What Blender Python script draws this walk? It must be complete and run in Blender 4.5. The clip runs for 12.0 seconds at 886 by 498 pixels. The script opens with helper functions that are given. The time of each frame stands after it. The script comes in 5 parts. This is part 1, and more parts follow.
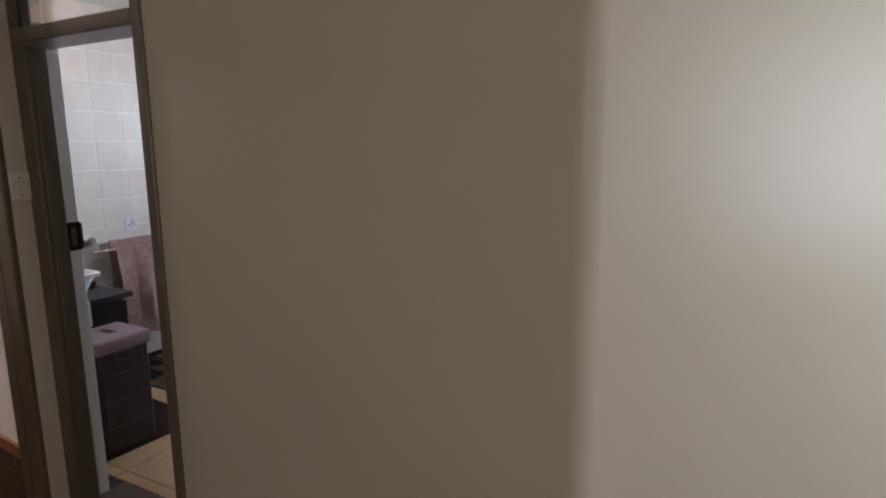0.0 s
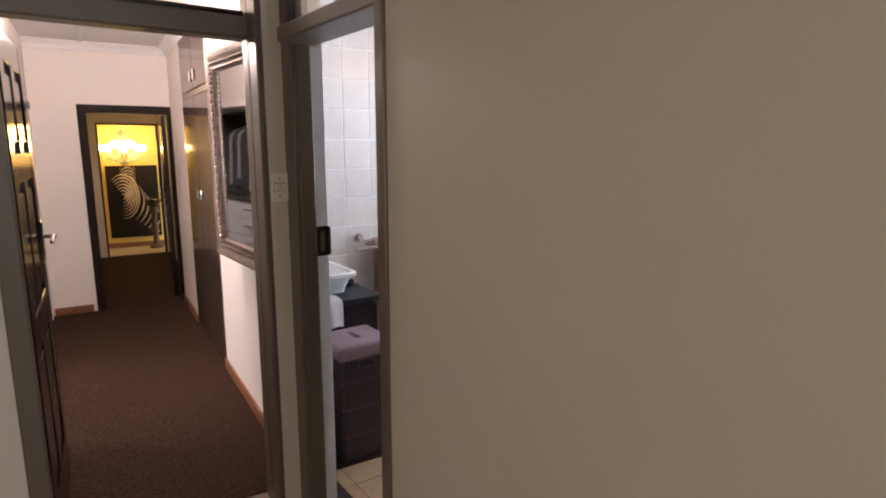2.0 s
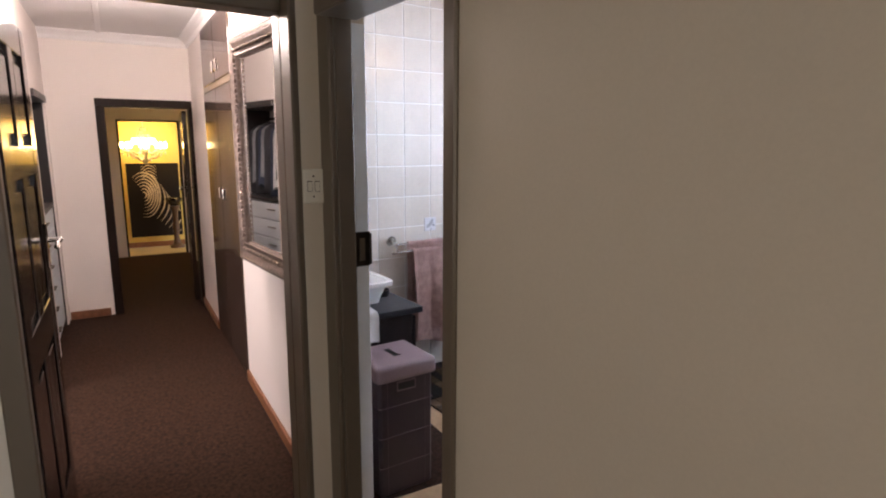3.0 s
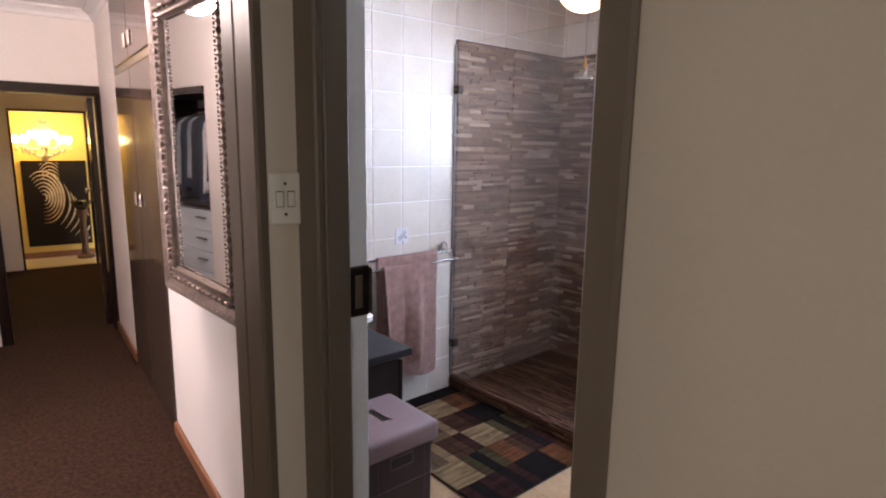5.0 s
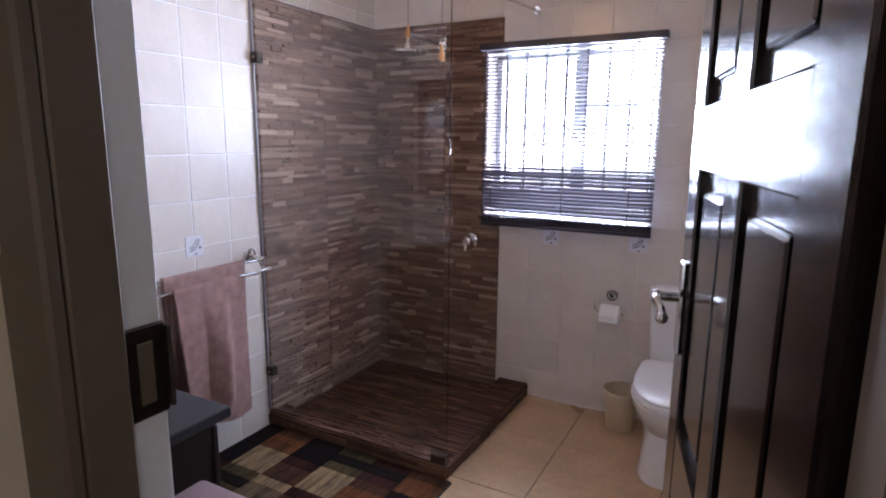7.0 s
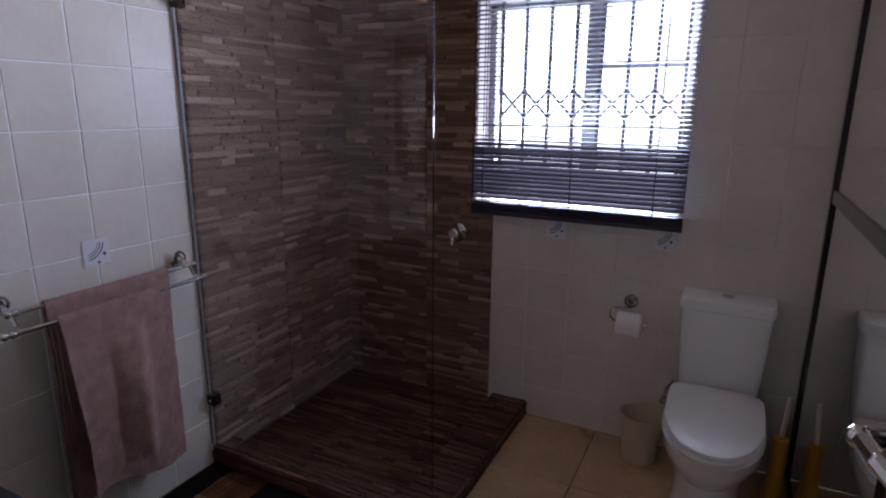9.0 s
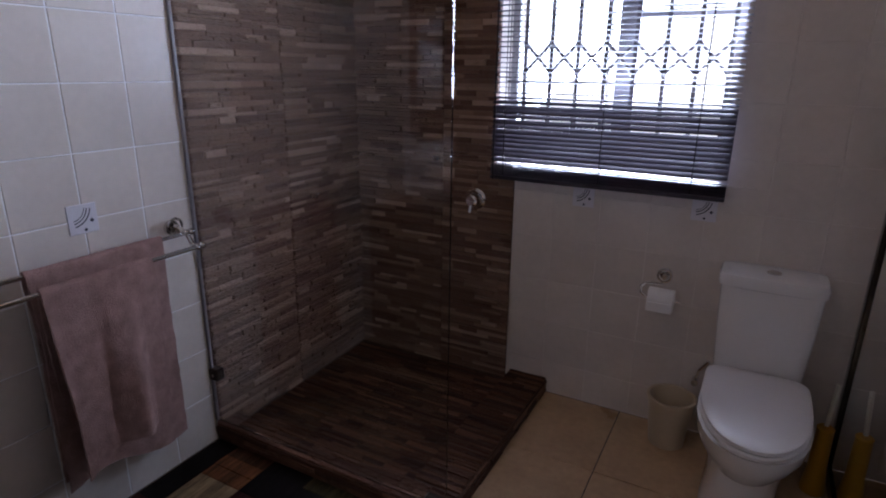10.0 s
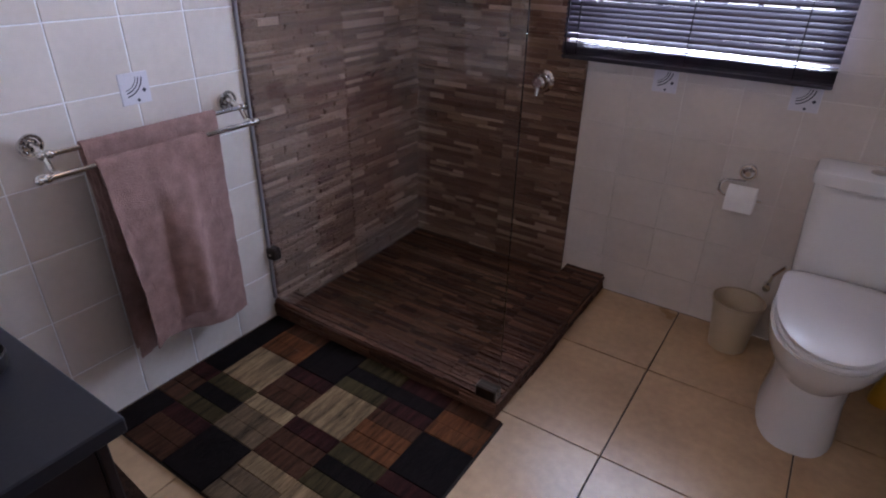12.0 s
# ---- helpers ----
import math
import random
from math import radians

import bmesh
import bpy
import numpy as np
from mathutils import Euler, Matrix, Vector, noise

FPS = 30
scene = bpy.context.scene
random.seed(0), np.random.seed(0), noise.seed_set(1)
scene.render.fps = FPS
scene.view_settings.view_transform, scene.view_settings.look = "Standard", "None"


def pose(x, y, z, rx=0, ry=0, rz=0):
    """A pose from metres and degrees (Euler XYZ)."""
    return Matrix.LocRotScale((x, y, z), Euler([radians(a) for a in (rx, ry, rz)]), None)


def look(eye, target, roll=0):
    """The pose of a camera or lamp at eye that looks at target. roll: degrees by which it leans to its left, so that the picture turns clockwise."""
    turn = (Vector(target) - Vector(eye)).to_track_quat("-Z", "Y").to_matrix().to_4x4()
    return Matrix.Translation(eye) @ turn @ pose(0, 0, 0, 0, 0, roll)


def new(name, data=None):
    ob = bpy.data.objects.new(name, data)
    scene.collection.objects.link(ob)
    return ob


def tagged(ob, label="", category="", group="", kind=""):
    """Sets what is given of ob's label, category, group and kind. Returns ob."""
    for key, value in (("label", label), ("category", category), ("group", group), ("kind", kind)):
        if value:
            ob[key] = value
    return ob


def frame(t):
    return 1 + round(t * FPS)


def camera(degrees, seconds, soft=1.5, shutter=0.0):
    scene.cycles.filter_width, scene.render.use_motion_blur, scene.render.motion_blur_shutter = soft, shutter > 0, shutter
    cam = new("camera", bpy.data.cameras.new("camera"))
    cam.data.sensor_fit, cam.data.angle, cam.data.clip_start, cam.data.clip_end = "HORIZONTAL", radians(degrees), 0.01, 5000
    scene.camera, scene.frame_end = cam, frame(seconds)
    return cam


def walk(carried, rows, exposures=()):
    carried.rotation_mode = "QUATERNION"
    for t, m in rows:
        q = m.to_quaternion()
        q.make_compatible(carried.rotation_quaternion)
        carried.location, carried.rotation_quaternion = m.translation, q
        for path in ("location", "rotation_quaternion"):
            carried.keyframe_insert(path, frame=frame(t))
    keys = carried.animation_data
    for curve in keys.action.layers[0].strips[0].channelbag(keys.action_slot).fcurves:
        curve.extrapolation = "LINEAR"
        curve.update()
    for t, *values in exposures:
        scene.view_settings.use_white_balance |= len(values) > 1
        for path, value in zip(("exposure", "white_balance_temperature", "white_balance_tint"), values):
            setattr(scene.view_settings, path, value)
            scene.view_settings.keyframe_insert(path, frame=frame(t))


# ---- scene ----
cam = camera(75.0, 12.0, soft=2.0)
PATH = [
    (0, (-1.059, 3.451, 1.545), (-1.987, 5.188, 1.198), -0.4),
    (0.5, (-1.099, 3.528, 1.546), (-2.169, 5.184, 1.209), -0.3),
    (1, (-1.181, 3.637, 1.594), (-2.417, 5.166, 1.225), 0.3),
    (1.5, (-1.255, 3.755, 1.578), (-2.699, 5.091, 1.218), -0.2),
    (2, (-1.414, 3.887, 1.57), (-3.009, 5.04, 1.214), 0.1),
    (2.5, (-1.598, 3.933, 1.558), (-3.229, 5.033, 1.2), 0.2),
    (4.5, (-2.266, 4.102, 1.53), (-3.844, 5.276, 1.17), 0.6),
    (5, (-2.438, 4.128, 1.528), (-3.926, 5.416, 1.172), 0.9),
    (5.5, (-2.558, 4.13, 1.517), (-3.859, 5.609, 1.172), 0.9),
    (6, (-2.689, 4.201, 1.511), (-3.812, 5.82, 1.167), 0.8),
    (6.5, (-2.818, 4.322, 1.498), (-3.833, 6.01, 1.153), 0.6),
    (7, (-2.913, 4.421, 1.473), (-3.853, 6.147, 1.103), 0.5),
    (7.2, (-2.964, 4.472, 1.468), (-3.882, 6.206, 1.08), 0.7),
    (9, (-3.195, 4.943, 1.481), (-4.071, 6.678, 1.008), 0.5),
    (9.5, (-3.243, 5.038, 1.471), (-4.123, 6.761, 0.963), 0.7),
    (10, (-3.289, 5.103, 1.454), (-4.192, 6.785, 0.86), 0.7),
    (10.5, (-3.317, 5.135, 1.439), (-4.254, 6.769, 0.769), 0.7),
    (11, (-3.344, 5.138, 1.423), (-4.302, 6.729, 0.679), 0.8),
    (11.5, (-3.351, 5.152, 1.415), (-4.322, 6.683, 0.57), 0.9),
    (12, (-3.365, 5.158, 1.4), (-4.334, 6.634, 0.461), 1.1),
]
EXPOSURES = [(0, -0.7, 6800, 12), (1.0, -0.25, 6900, 13), (2.5, -0.05, 6800, 14), (5.0, 0.05, 6600, 16), (5.5, 0.1, 6600, 18), (6.5, -0.1, 6500, 21), (7.2, -0.2, 6450, 20), (8.8, -1.45, 6350, 21), (10.5, -1.5, 6350, 22), (12.0, -0.62, 6350, 23)]
walk(cam, [(t, look(eye, target, roll)) for t, eye, target, roll in PATH], EXPOSURES)

# ---- world and light ----
world = bpy.data.worlds.new("world")
scene.world = world
world.use_nodes = True
wn, wl = world.node_tree.nodes, world.node_tree.links
sky = wn.new("ShaderNodeTexSky")
sky.sky_type = "NISHITA"
sky.sun_disc = False
sky.sun_elevation, sky.sun_rotation = radians(48), radians(60)
wl.new(sky.outputs[0], wn["Background"].inputs[0])
wn["Background"].inputs[1].default_value = 0.12


def lamp(name, kind, m, energy, color, **kw):
    data = bpy.data.lights.new(name, kind)
    data.energy, data.color = energy, color
    if kind == "AREA":
        data.shape = "RECTANGLE"
        data.size, data.size_y = kw["size"]
        data.spread = radians(kw.get("spread", 180))
    elif kind == "SUN":
        data.angle = radians(0.5)
    else:
        data.shadow_soft_size = kw["size"]
    ob = new(name, data)
    ob.matrix_world = m
    return ob


SUN = lamp("sun", "SUN", look((0, 0, 30), (-12, -9, 16)), 3.0, (1.0, 0.95, 0.88))
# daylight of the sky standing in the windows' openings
lamp("bathroom_window_daylight", "AREA", look((-3.83, 7.60, 1.50), (-4.6, 1.0, 2.4)), 200, (0.62, 0.77, 1.0), size=(0.88, 0.88), spread=140)
lamp("hall_window_daylight", "AREA", look((1.42, 5.3, 1.55), (-3, 5.2, 1.3)), 58, (0.76, 0.87, 1.0), size=(1.4, 1.2))
lamp("lobby_window_daylight", "AREA", look((-0.4, 1.62, 1.55), (-1.5, 6, 1.2)), 18, (1.0, 0.92, 0.78), size=(1.4, 1.1))
# fill for the passage, through an added side window out of view
lamp("passage_side_fill", "AREA", look((-5.3, 2.12, 1.6), (-5.3, 6, 1.4)), 60, (1.0, 0.90, 0.89), size=(1.3, 1.2))
lamp("chandelier_glow", "POINT", pose(-10.955, 5.092, 1.68), 18, (1.0, 0.66, 0.26), size=0.14)
# added fill light that brightens the passage evenly; no lamp is known here
lamp("passage_fill_glow", "POINT", pose(-5.55, 4.38, 2.27), 78, (1.0, 0.86, 0.80), size=0.12)

# ---- materials ----
MATS = {}


def material(name, color, rough=0.6, metal=0.0, var=0.10, scale=3.0, fine=120.0, bump=0.1, dist=0.002, spec=0.5, coat=0.0, per_object=0.0, per_island=0.0, stretch=(1, 1, 1), dark=None):
    """Procedural surface: base colour with stains at a large scale and grain at a fine one, both in metres."""
    m = bpy.data.materials.new(name)
    m.use_nodes = True
    n, l = m.node_tree.nodes, m.node_tree.links
    b = n["Principled BSDF"]
    b.inputs["Roughness"].default_value = rough
    b.inputs["Metallic"].default_value = metal
    b.inputs["Specular IOR Level"].default_value = spec
    b.inputs["Coat Weight"].default_value = coat
    b.inputs["Coat Roughness"].default_value = 0.08
    geo = n.new("ShaderNodeNewGeometry")
    mapping = n.new("ShaderNodeMapping")
    mapping.inputs["Scale"].default_value = stretch
    l.new(geo.outputs["Position"], mapping.inputs[0])
    big = n.new("ShaderNodeTexNoise")
    big.inputs["Scale"].default_value = scale
    big.inputs["Detail"].default_value = 5
    small = n.new("ShaderNodeTexNoise")
    small.inputs["Scale"].default_value = fine
    small.inputs["Detail"].default_value = 3
    l.new(mapping.outputs[0], big.inputs["Vector"])
    l.new(mapping.outputs[0], small.inputs["Vector"])
    ramp = n.new("ShaderNodeValToRGB")
    lo = dark or [c * (1 - var * 2.2) for c in color]
    hi = [min(1, c * (1 + var)) for c in color]
    ramp.color_ramp.elements[0].color, ramp.color_ramp.elements[0].position = (*lo, 1), 0.28
    ramp.color_ramp.elements[1].color, ramp.color_ramp.elements[1].position = (*hi, 1), 0.68
    mixf = n.new("ShaderNodeMath")
    mixf.operation = "MULTIPLY_ADD"
    mixf.inputs[1].default_value = 0.35
    l.new(small.outputs["Fac"], mixf.inputs[0])
    add = n.new("ShaderNodeMath")
    add.operation = "MULTIPLY"
    add.inputs[1].default_value = 0.65
    l.new(big.outputs["Fac"], add.inputs[0])
    l.new(add.outputs[0], mixf.inputs[2])
    l.new(mixf.outputs[0], ramp.inputs[0])
    out = ramp.outputs[0]
    if per_object or per_island:
        src = n.new("ShaderNodeObjectInfo").outputs["Random"] if per_object else geo.outputs["Random Per Island"]
        k = per_object or per_island
        vr = n.new("ShaderNodeMapRange")
        vr.inputs["To Min"].default_value, vr.inputs["To Max"].default_value = 1 - k, 1 + k
        l.new(src, vr.inputs["Value"])
        hsv = n.new("ShaderNodeHueSaturation")
        l.new(vr.outputs[0], hsv.inputs["Value"])
        l.new(out, hsv.inputs["Color"])
        out = hsv.outputs[0]
    l.new(out, b.inputs["Base Color"])
    rr = n.new("ShaderNodeMapRange")
    rr.inputs["To Min"].default_value, rr.inputs["To Max"].default_value = max(0.02, rough * 0.8), min(1, rough * 1.2)
    l.new(big.outputs["Fac"], rr.inputs["Value"])
    l.new(rr.outputs[0], b.inputs["Roughness"])
    if bump:
        bp = n.new("ShaderNodeBump")
        bp.inputs["Strength"].default_value, bp.inputs["Distance"].default_value = bump, dist
        l.new(small.outputs["Fac"], bp.inputs["Height"])
        l.new(bp.outputs[0], b.inputs["Normal"])
    MATS[name] = m
    return m


def stone_material(name, stops, rough, island):
    """Split stone strips: each piece takes its own tone, streaked along its length."""
    m = material(name, stops[1], rough, var=0.25, scale=9, fine=90, bump=0.5, dist=0.004, stretch=(1, 1, 2.2), spec=0.22)
    n, l = m.node_tree.nodes, m.node_tree.links
    info = n.new("ShaderNodeObjectInfo").outputs["Random"]
    if island:
        info = [x for x in n if x.bl_idname == "ShaderNodeNewGeometry"][0].outputs["Random Per Island"]
    r = n.new("ShaderNodeValToRGB")
    r.color_ramp.elements[0].color = (*stops[0], 1)
    r.color_ramp.elements[1].color = (*stops[-1], 1)
    for i, c in enumerate(stops[1:-1]):
        r.color_ramp.elements.new((i + 1) / (len(stops) - 1)).color = (*c, 1)
    l.new(info, r.inputs[0])
    mix = n.new("ShaderNodeMix")
    mix.data_type, mix.blend_type = "RGBA", "MULTIPLY"
    mix.inputs["Factor"].default_value = 0.6
    noise_ramp = n.new("ShaderNodeValToRGB")
    noise_ramp.color_ramp.elements[0].color, noise_ramp.color_ramp.elements[1].color = (0.45, 0.40, 0.36, 1), (1.3, 1.24, 1.18, 1)
    tex = [x for x in n if x.bl_idname == "ShaderNodeTexNoise"][0]
    l.new(tex.outputs["Fac"], noise_ramp.inputs[0])
    l.new(r.outputs[0], mix.inputs["A"])
    l.new(noise_ramp.outputs[0], mix.inputs["B"])
    l.new(mix.outputs["Result"], n["Principled BSDF"].inputs["Base Color"])
    bp = [x for x in n if x.bl_idname == "ShaderNodeBump"][0]
    rough_tex = n.new("ShaderNodeTexNoise")
    rough_tex.inputs["Scale"].default_value, rough_tex.inputs["Detail"].default_value = 55, 6
    l.new([x for x in n if x.bl_idname == "ShaderNodeMapping"][0].outputs[0], rough_tex.inputs["Vector"])
    l.new(rough_tex.outputs["Fac"], bp.inputs["Height"])
    bp.inputs["Strength"].default_value, bp.inputs["Distance"].default_value = 0.9, 0.012
    return m


def glass_material(name, tint, rough=0.0):
    m = bpy.data.materials.new(name)
    m.use_nodes = True
    b = m.node_tree.nodes["Principled BSDF"]
    b.inputs["Base Color"].default_value = (*tint, 1)
    b.inputs["Roughness"].default_value = rough
    b.inputs["Transmission Weight"].default_value = 1.0
    b.inputs["IOR"].default_value = 1.45
    return m


def glow_material(name, color, strength):
    m = bpy.data.materials.new(name)
    m.use_nodes = True
    b = m.node_tree.nodes["Principled BSDF"]
    b.inputs["Base Color"].default_value = (*color, 1)
    b.inputs["Emission Color"].default_value = (*color, 1)
    b.inputs["Emission Strength"].default_value = strength
    return m


PLASTER_HALL = material("cream_wall_paint", (0.60, 0.525, 0.425), 0.42, var=0.03, scale=1.2, fine=160, bump=0.12, dist=0.001)
PLASTER_PASSAGE = material("pinkish_white_wall_paint", (0.80, 0.74, 0.71), 0.6, var=0.025, scale=1.4, fine=140, bump=0.15, dist=0.0015)
CEILING = material("white_ceiling_paint", (0.84, 0.83, 0.84), 0.7, var=0.02, scale=2)
# unseen ceiling, darkened so that less light bounces onto the floor
CEILING_BATH = material("toned_down_ceiling_paint", (0.58, 0.53, 0.47), 0.7, var=0.03, scale=2)
FRAME_PAINT = material("taupe_gloss_enamel", (0.132, 0.101, 0.070), 0.36, var=0.02, scale=6, fine=60, bump=0.08, dist=0.001)
FRAME_WHITE = material("bluish_white_enamel", (0.80, 0.82, 0.84), 0.35, var=0.03, scale=8, fine=60, bump=0.05)
DARK_WOOD = material("dark_varnished_wood", (0.022, 0.013, 0.011), 0.16, var=0.3, scale=4, fine=60, bump=0.12, dist=0.001, stretch=(6, 6, 0.6), coat=0.4)
DARK_FRAME = material("dark_stained_wood", (0.016, 0.009, 0.007), 0.5, var=0.3, scale=4, fine=60, bump=0.12, dist=0.001, stretch=(6, 6, 0.6), spec=0.12)
CUPBOARD = material("brown_gloss_cupboard_paint", (0.050, 0.033, 0.027), 0.09, var=0.10, scale=3, fine=50, bump=0.02, dist=0.0005)
SKIRTING = material("reddish_brown_wood", (0.24, 0.10, 0.05), 0.35, var=0.2, scale=5, fine=60, stretch=(0.5, 6, 6))
CARPET = material("dark_brown_loop_carpet", (0.038, 0.0195, 0.0132), 0.95, var=0.8, scale=52.0, fine=200, bump=1.0, dist=0.005, spec=0.1)
HALL_FLOOR = material("brown_vinyl_floor", (0.13, 0.085, 0.065), 0.5, var=0.15, scale=5, fine=90)
WALL_TILE = material("cream_glazed_tile", (0.68, 0.61, 0.55), 0.22, var=0.04, scale=7, fine=40, bump=0.10, dist=0.002, per_object=0.025)
GROUT = material("white_grout", (0.86, 0.86, 0.87), 0.8, var=0.05, scale=12)
GROUT_BACK = material("cream_grout", (0.70, 0.64, 0.58), 0.8, var=0.06, scale=12)
FLOOR_TILE = material("beige_floor_tile", (0.53, 0.35, 0.20), 0.3, var=0.13, scale=4.5, fine=35, bump=0.06, dist=0.002, per_object=0.03)
FLOOR_GROUT = material("dark_brown_grout", (0.055, 0.040, 0.032), 0.85, var=0.15, scale=15)
STONES = ((0.1358, 0.0732, 0.0504), (0.1753, 0.1001, 0.0697), (0.2278, 0.1359, 0.0979), (0.1446, 0.0777, 0.0549), (0.3506, 0.2389, 0.1742), (0.184, 0.106, 0.0742), (0.2718, 0.1754, 0.1261), (0.1534, 0.0881, 0.0638), (0.2191, 0.1306, 0.0927), (0.5084, 0.3659, 0.2818), (0.206, 0.1232, 0.089))
# the wall stone again, worn, with the shade low in the shower in its colour
SHADED_STONES = ((0.046, 0.0194, 0.0124), (0.0732, 0.0323, 0.0198), (0.1172, 0.0542, 0.0335), (0.0505, 0.0213, 0.0136), (0.2022, 0.1015, 0.0621), (0.0679, 0.0304, 0.0194), (0.1354, 0.0665, 0.041))
STONE = stone_material("split_stone_strip", STONES, 0.55, False)
STONE_REST = stone_material("split_stone_strips", STONES, 0.55, True)
STONE_SHADED = stone_material("worn_shaded_stone_strip", SHADED_STONES, 0.6, False)
STONE_SHADED_FLOOR = stone_material("worn_shaded_floor_strips", SHADED_STONES, 0.6, True)
STONE_BACK = material("stone_bedding", (0.11, 0.075, 0.056), 0.9, var=0.15)
GLASS = glass_material("clear_glass", (0.965, 0.985, 0.98))
CHROME = material("polished_chrome", (0.72, 0.71, 0.70), 0.09, metal=1.0, var=0.04, scale=20, bump=0)
BRASS_DARK = material("dark_bronze_metal", (0.06, 0.045, 0.035), 0.3, metal=0.8, var=0.2, scale=20)
MIRROR = material("mirror_silver", (0.88, 0.89, 0.90), 0.015, metal=1.0, var=0.0, bump=0)
CERAMIC = material("white_glazed_ceramic", (0.80, 0.78, 0.76), 0.12, var=0.015, scale=5, bump=0, coat=0.3)
SEAT_PLASTIC = material("white_seat_plastic", (0.82, 0.80, 0.79), 0.36, var=0.015, bump=0)
SILVER_FRAME = material("antique_silver_leaf", (0.22, 0.165, 0.14), 0.38, metal=0.5, var=0.25, scale=30, fine=140, bump=0.5, dist=0.003)
TOWEL = material("dusty_pink_terry", (0.41, 0.25, 0.22), 0.95, var=0.16, scale=26, fine=300, bump=1.0, dist=0.010, spec=0.1)
BLIND = material("dark_plum_blind_slat", (0.036, 0.028, 0.042), 0.4, var=0.12, scale=8)
CORD = material("black_cord", (0.02, 0.018, 0.02), 0.8)
STEEL_WINDOW = material("grey_white_steel", (0.45, 0.45, 0.48), 0.5, var=0.05)
BAR_STEEL = material("grey_burglar_bar", (0.20, 0.19, 0.21), 0.5, var=0.08)
VANITY_TOP = material("dark_slate_worktop", (0.016, 0.016, 0.022), 0.5, var=0.15, scale=8, fine=140, spec=0.3)
VANITY_BODY = material("wenge_cabinet", (0.016, 0.009, 0.009), 0.55, var=0.25, scale=4, stretch=(5, 5, 0.7), spec=0.25)
HAMPER = material("plum_leatherette", (0.050, 0.029, 0.034), 0.5, var=0.12, scale=12, fine=180, bump=0.5)
HAMPER_LID = material("mauve_leatherette", (0.27, 0.185, 0.205), 0.5, var=0.06, scale=6, fine=180, bump=0.5)
HAMPER_TRIM = material("mauve_stitching", (0.13, 0.088, 0.098), 0.7, bump=0)
CREAM_PLASTIC = material("cream_plastic", (0.58, 0.47, 0.33), 0.4, var=0.04, bump=0)
YELLOW_PLASTIC = material("yellow_plastic", (0.58, 0.30, 0.02), 0.4, var=0.05, bump=0)
WHITE_PLASTIC = material("ivory_switch_plastic", (0.74, 0.70, 0.60), 0.35, var=0.03, bump=0)
PAPER = material("white_tissue_paper", (0.85, 0.83, 0.81), 0.95, var=0.02, bump=0.3)
INK = material("dark_blue_ink", (0.03, 0.03, 0.05), 0.5, bump=0)
DECOR_TILE = material("pale_lilac_insert_tile", (0.70, 0.68, 0.72), 0.25, var=0.05)
ORANGE_WOOD = material("orange_varnished_wood", (0.55, 0.24, 0.06), 0.3)
YELLOW_WALL = material("mustard_yellow_wall_paint", (0.72, 0.52, 0.13), 0.6, var=0.04, scale=2)
PALE_FLOOR = material("pale_cream_floor", (0.66, 0.56, 0.40), 0.4, var=0.08)
BLACK_INK = material("black_canvas_paint", (0.017, 0.012, 0.009), 0.7, var=0.2, spec=0.15)
PALE_INK = material("sepia_cream_canvas_paint", (0.60, 0.47, 0.30), 0.6, var=0.2, scale=8)
GLOBE = glow_material("lit_opal_glass", (1.0, 0.63, 0.33), 9.5)
CANDLE = glow_material("lit_candle_bulb", (1.0, 0.74, 0.34), 26.0)
CRYSTAL = material("amber_lit_crystal", (0.90, 0.80, 0.58), 0.1, spec=0.8)
CHANNEL = material("pale_lilac_plastic", (0.22, 0.205, 0.22), 0.3, var=0.03, bump=0)
OUTSIDE = glow_material("bright_hazy_sky", (0.93, 0.96, 1.0), 5.0)
CRATE = material("brown_turned_wood", (0.11, 0.055, 0.03), 0.4, var=0.25, scale=8)
CLOSET = material("black_brown_board", (0.020, 0.015, 0.015), 0.4, var=0.2)
DRAWER = material("pale_blue_white_laminate", (0.62, 0.68, 0.74), 0.4, var=0.02)

# ---- helpers of this scene ----


def box(bm, lo, hi, bevel=0.0, seg=1, m=None):
    r = bmesh.ops.create_cube(bm, size=1.0)
    vs = r["verts"]
    c = [(a + b) / 2 for a, b in zip(lo, hi)]
    s = [abs(b - a) for a, b in zip(lo, hi)]
    bmesh.ops.transform(bm, matrix=(m or Matrix()) @ Matrix.Translation(c) @ Matrix.Diagonal((*s, 1)), verts=vs)
    if bevel:
        es = list({e for v in vs for e in v.link_edges})
        bmesh.ops.bevel(bm, geom=es, offset=bevel, segments=seg, affect="EDGES", profile=0.5)
    return bm


def rod(bm, a, b, r, seg=12, r2=None):
    a, b = Vector(a), Vector(b)
    d = b - a
    m = Matrix.Translation((a + b) / 2) @ d.to_track_quat("Z", "Y").to_matrix().to_4x4()
    bmesh.ops.create_cone(bm, cap_ends=True, segments=seg, radius1=r, radius2=r if r2 is None else r2, depth=d.length, matrix=m)
    return bm


def ball(bm, c, r, seg=12, scale=(1, 1, 1)):
    bmesh.ops.create_uvsphere(bm, u_segments=seg, v_segments=max(6, seg // 2), radius=r, matrix=Matrix.Translation(c) @ Matrix.Diagonal((*scale, 1)))
    return bm


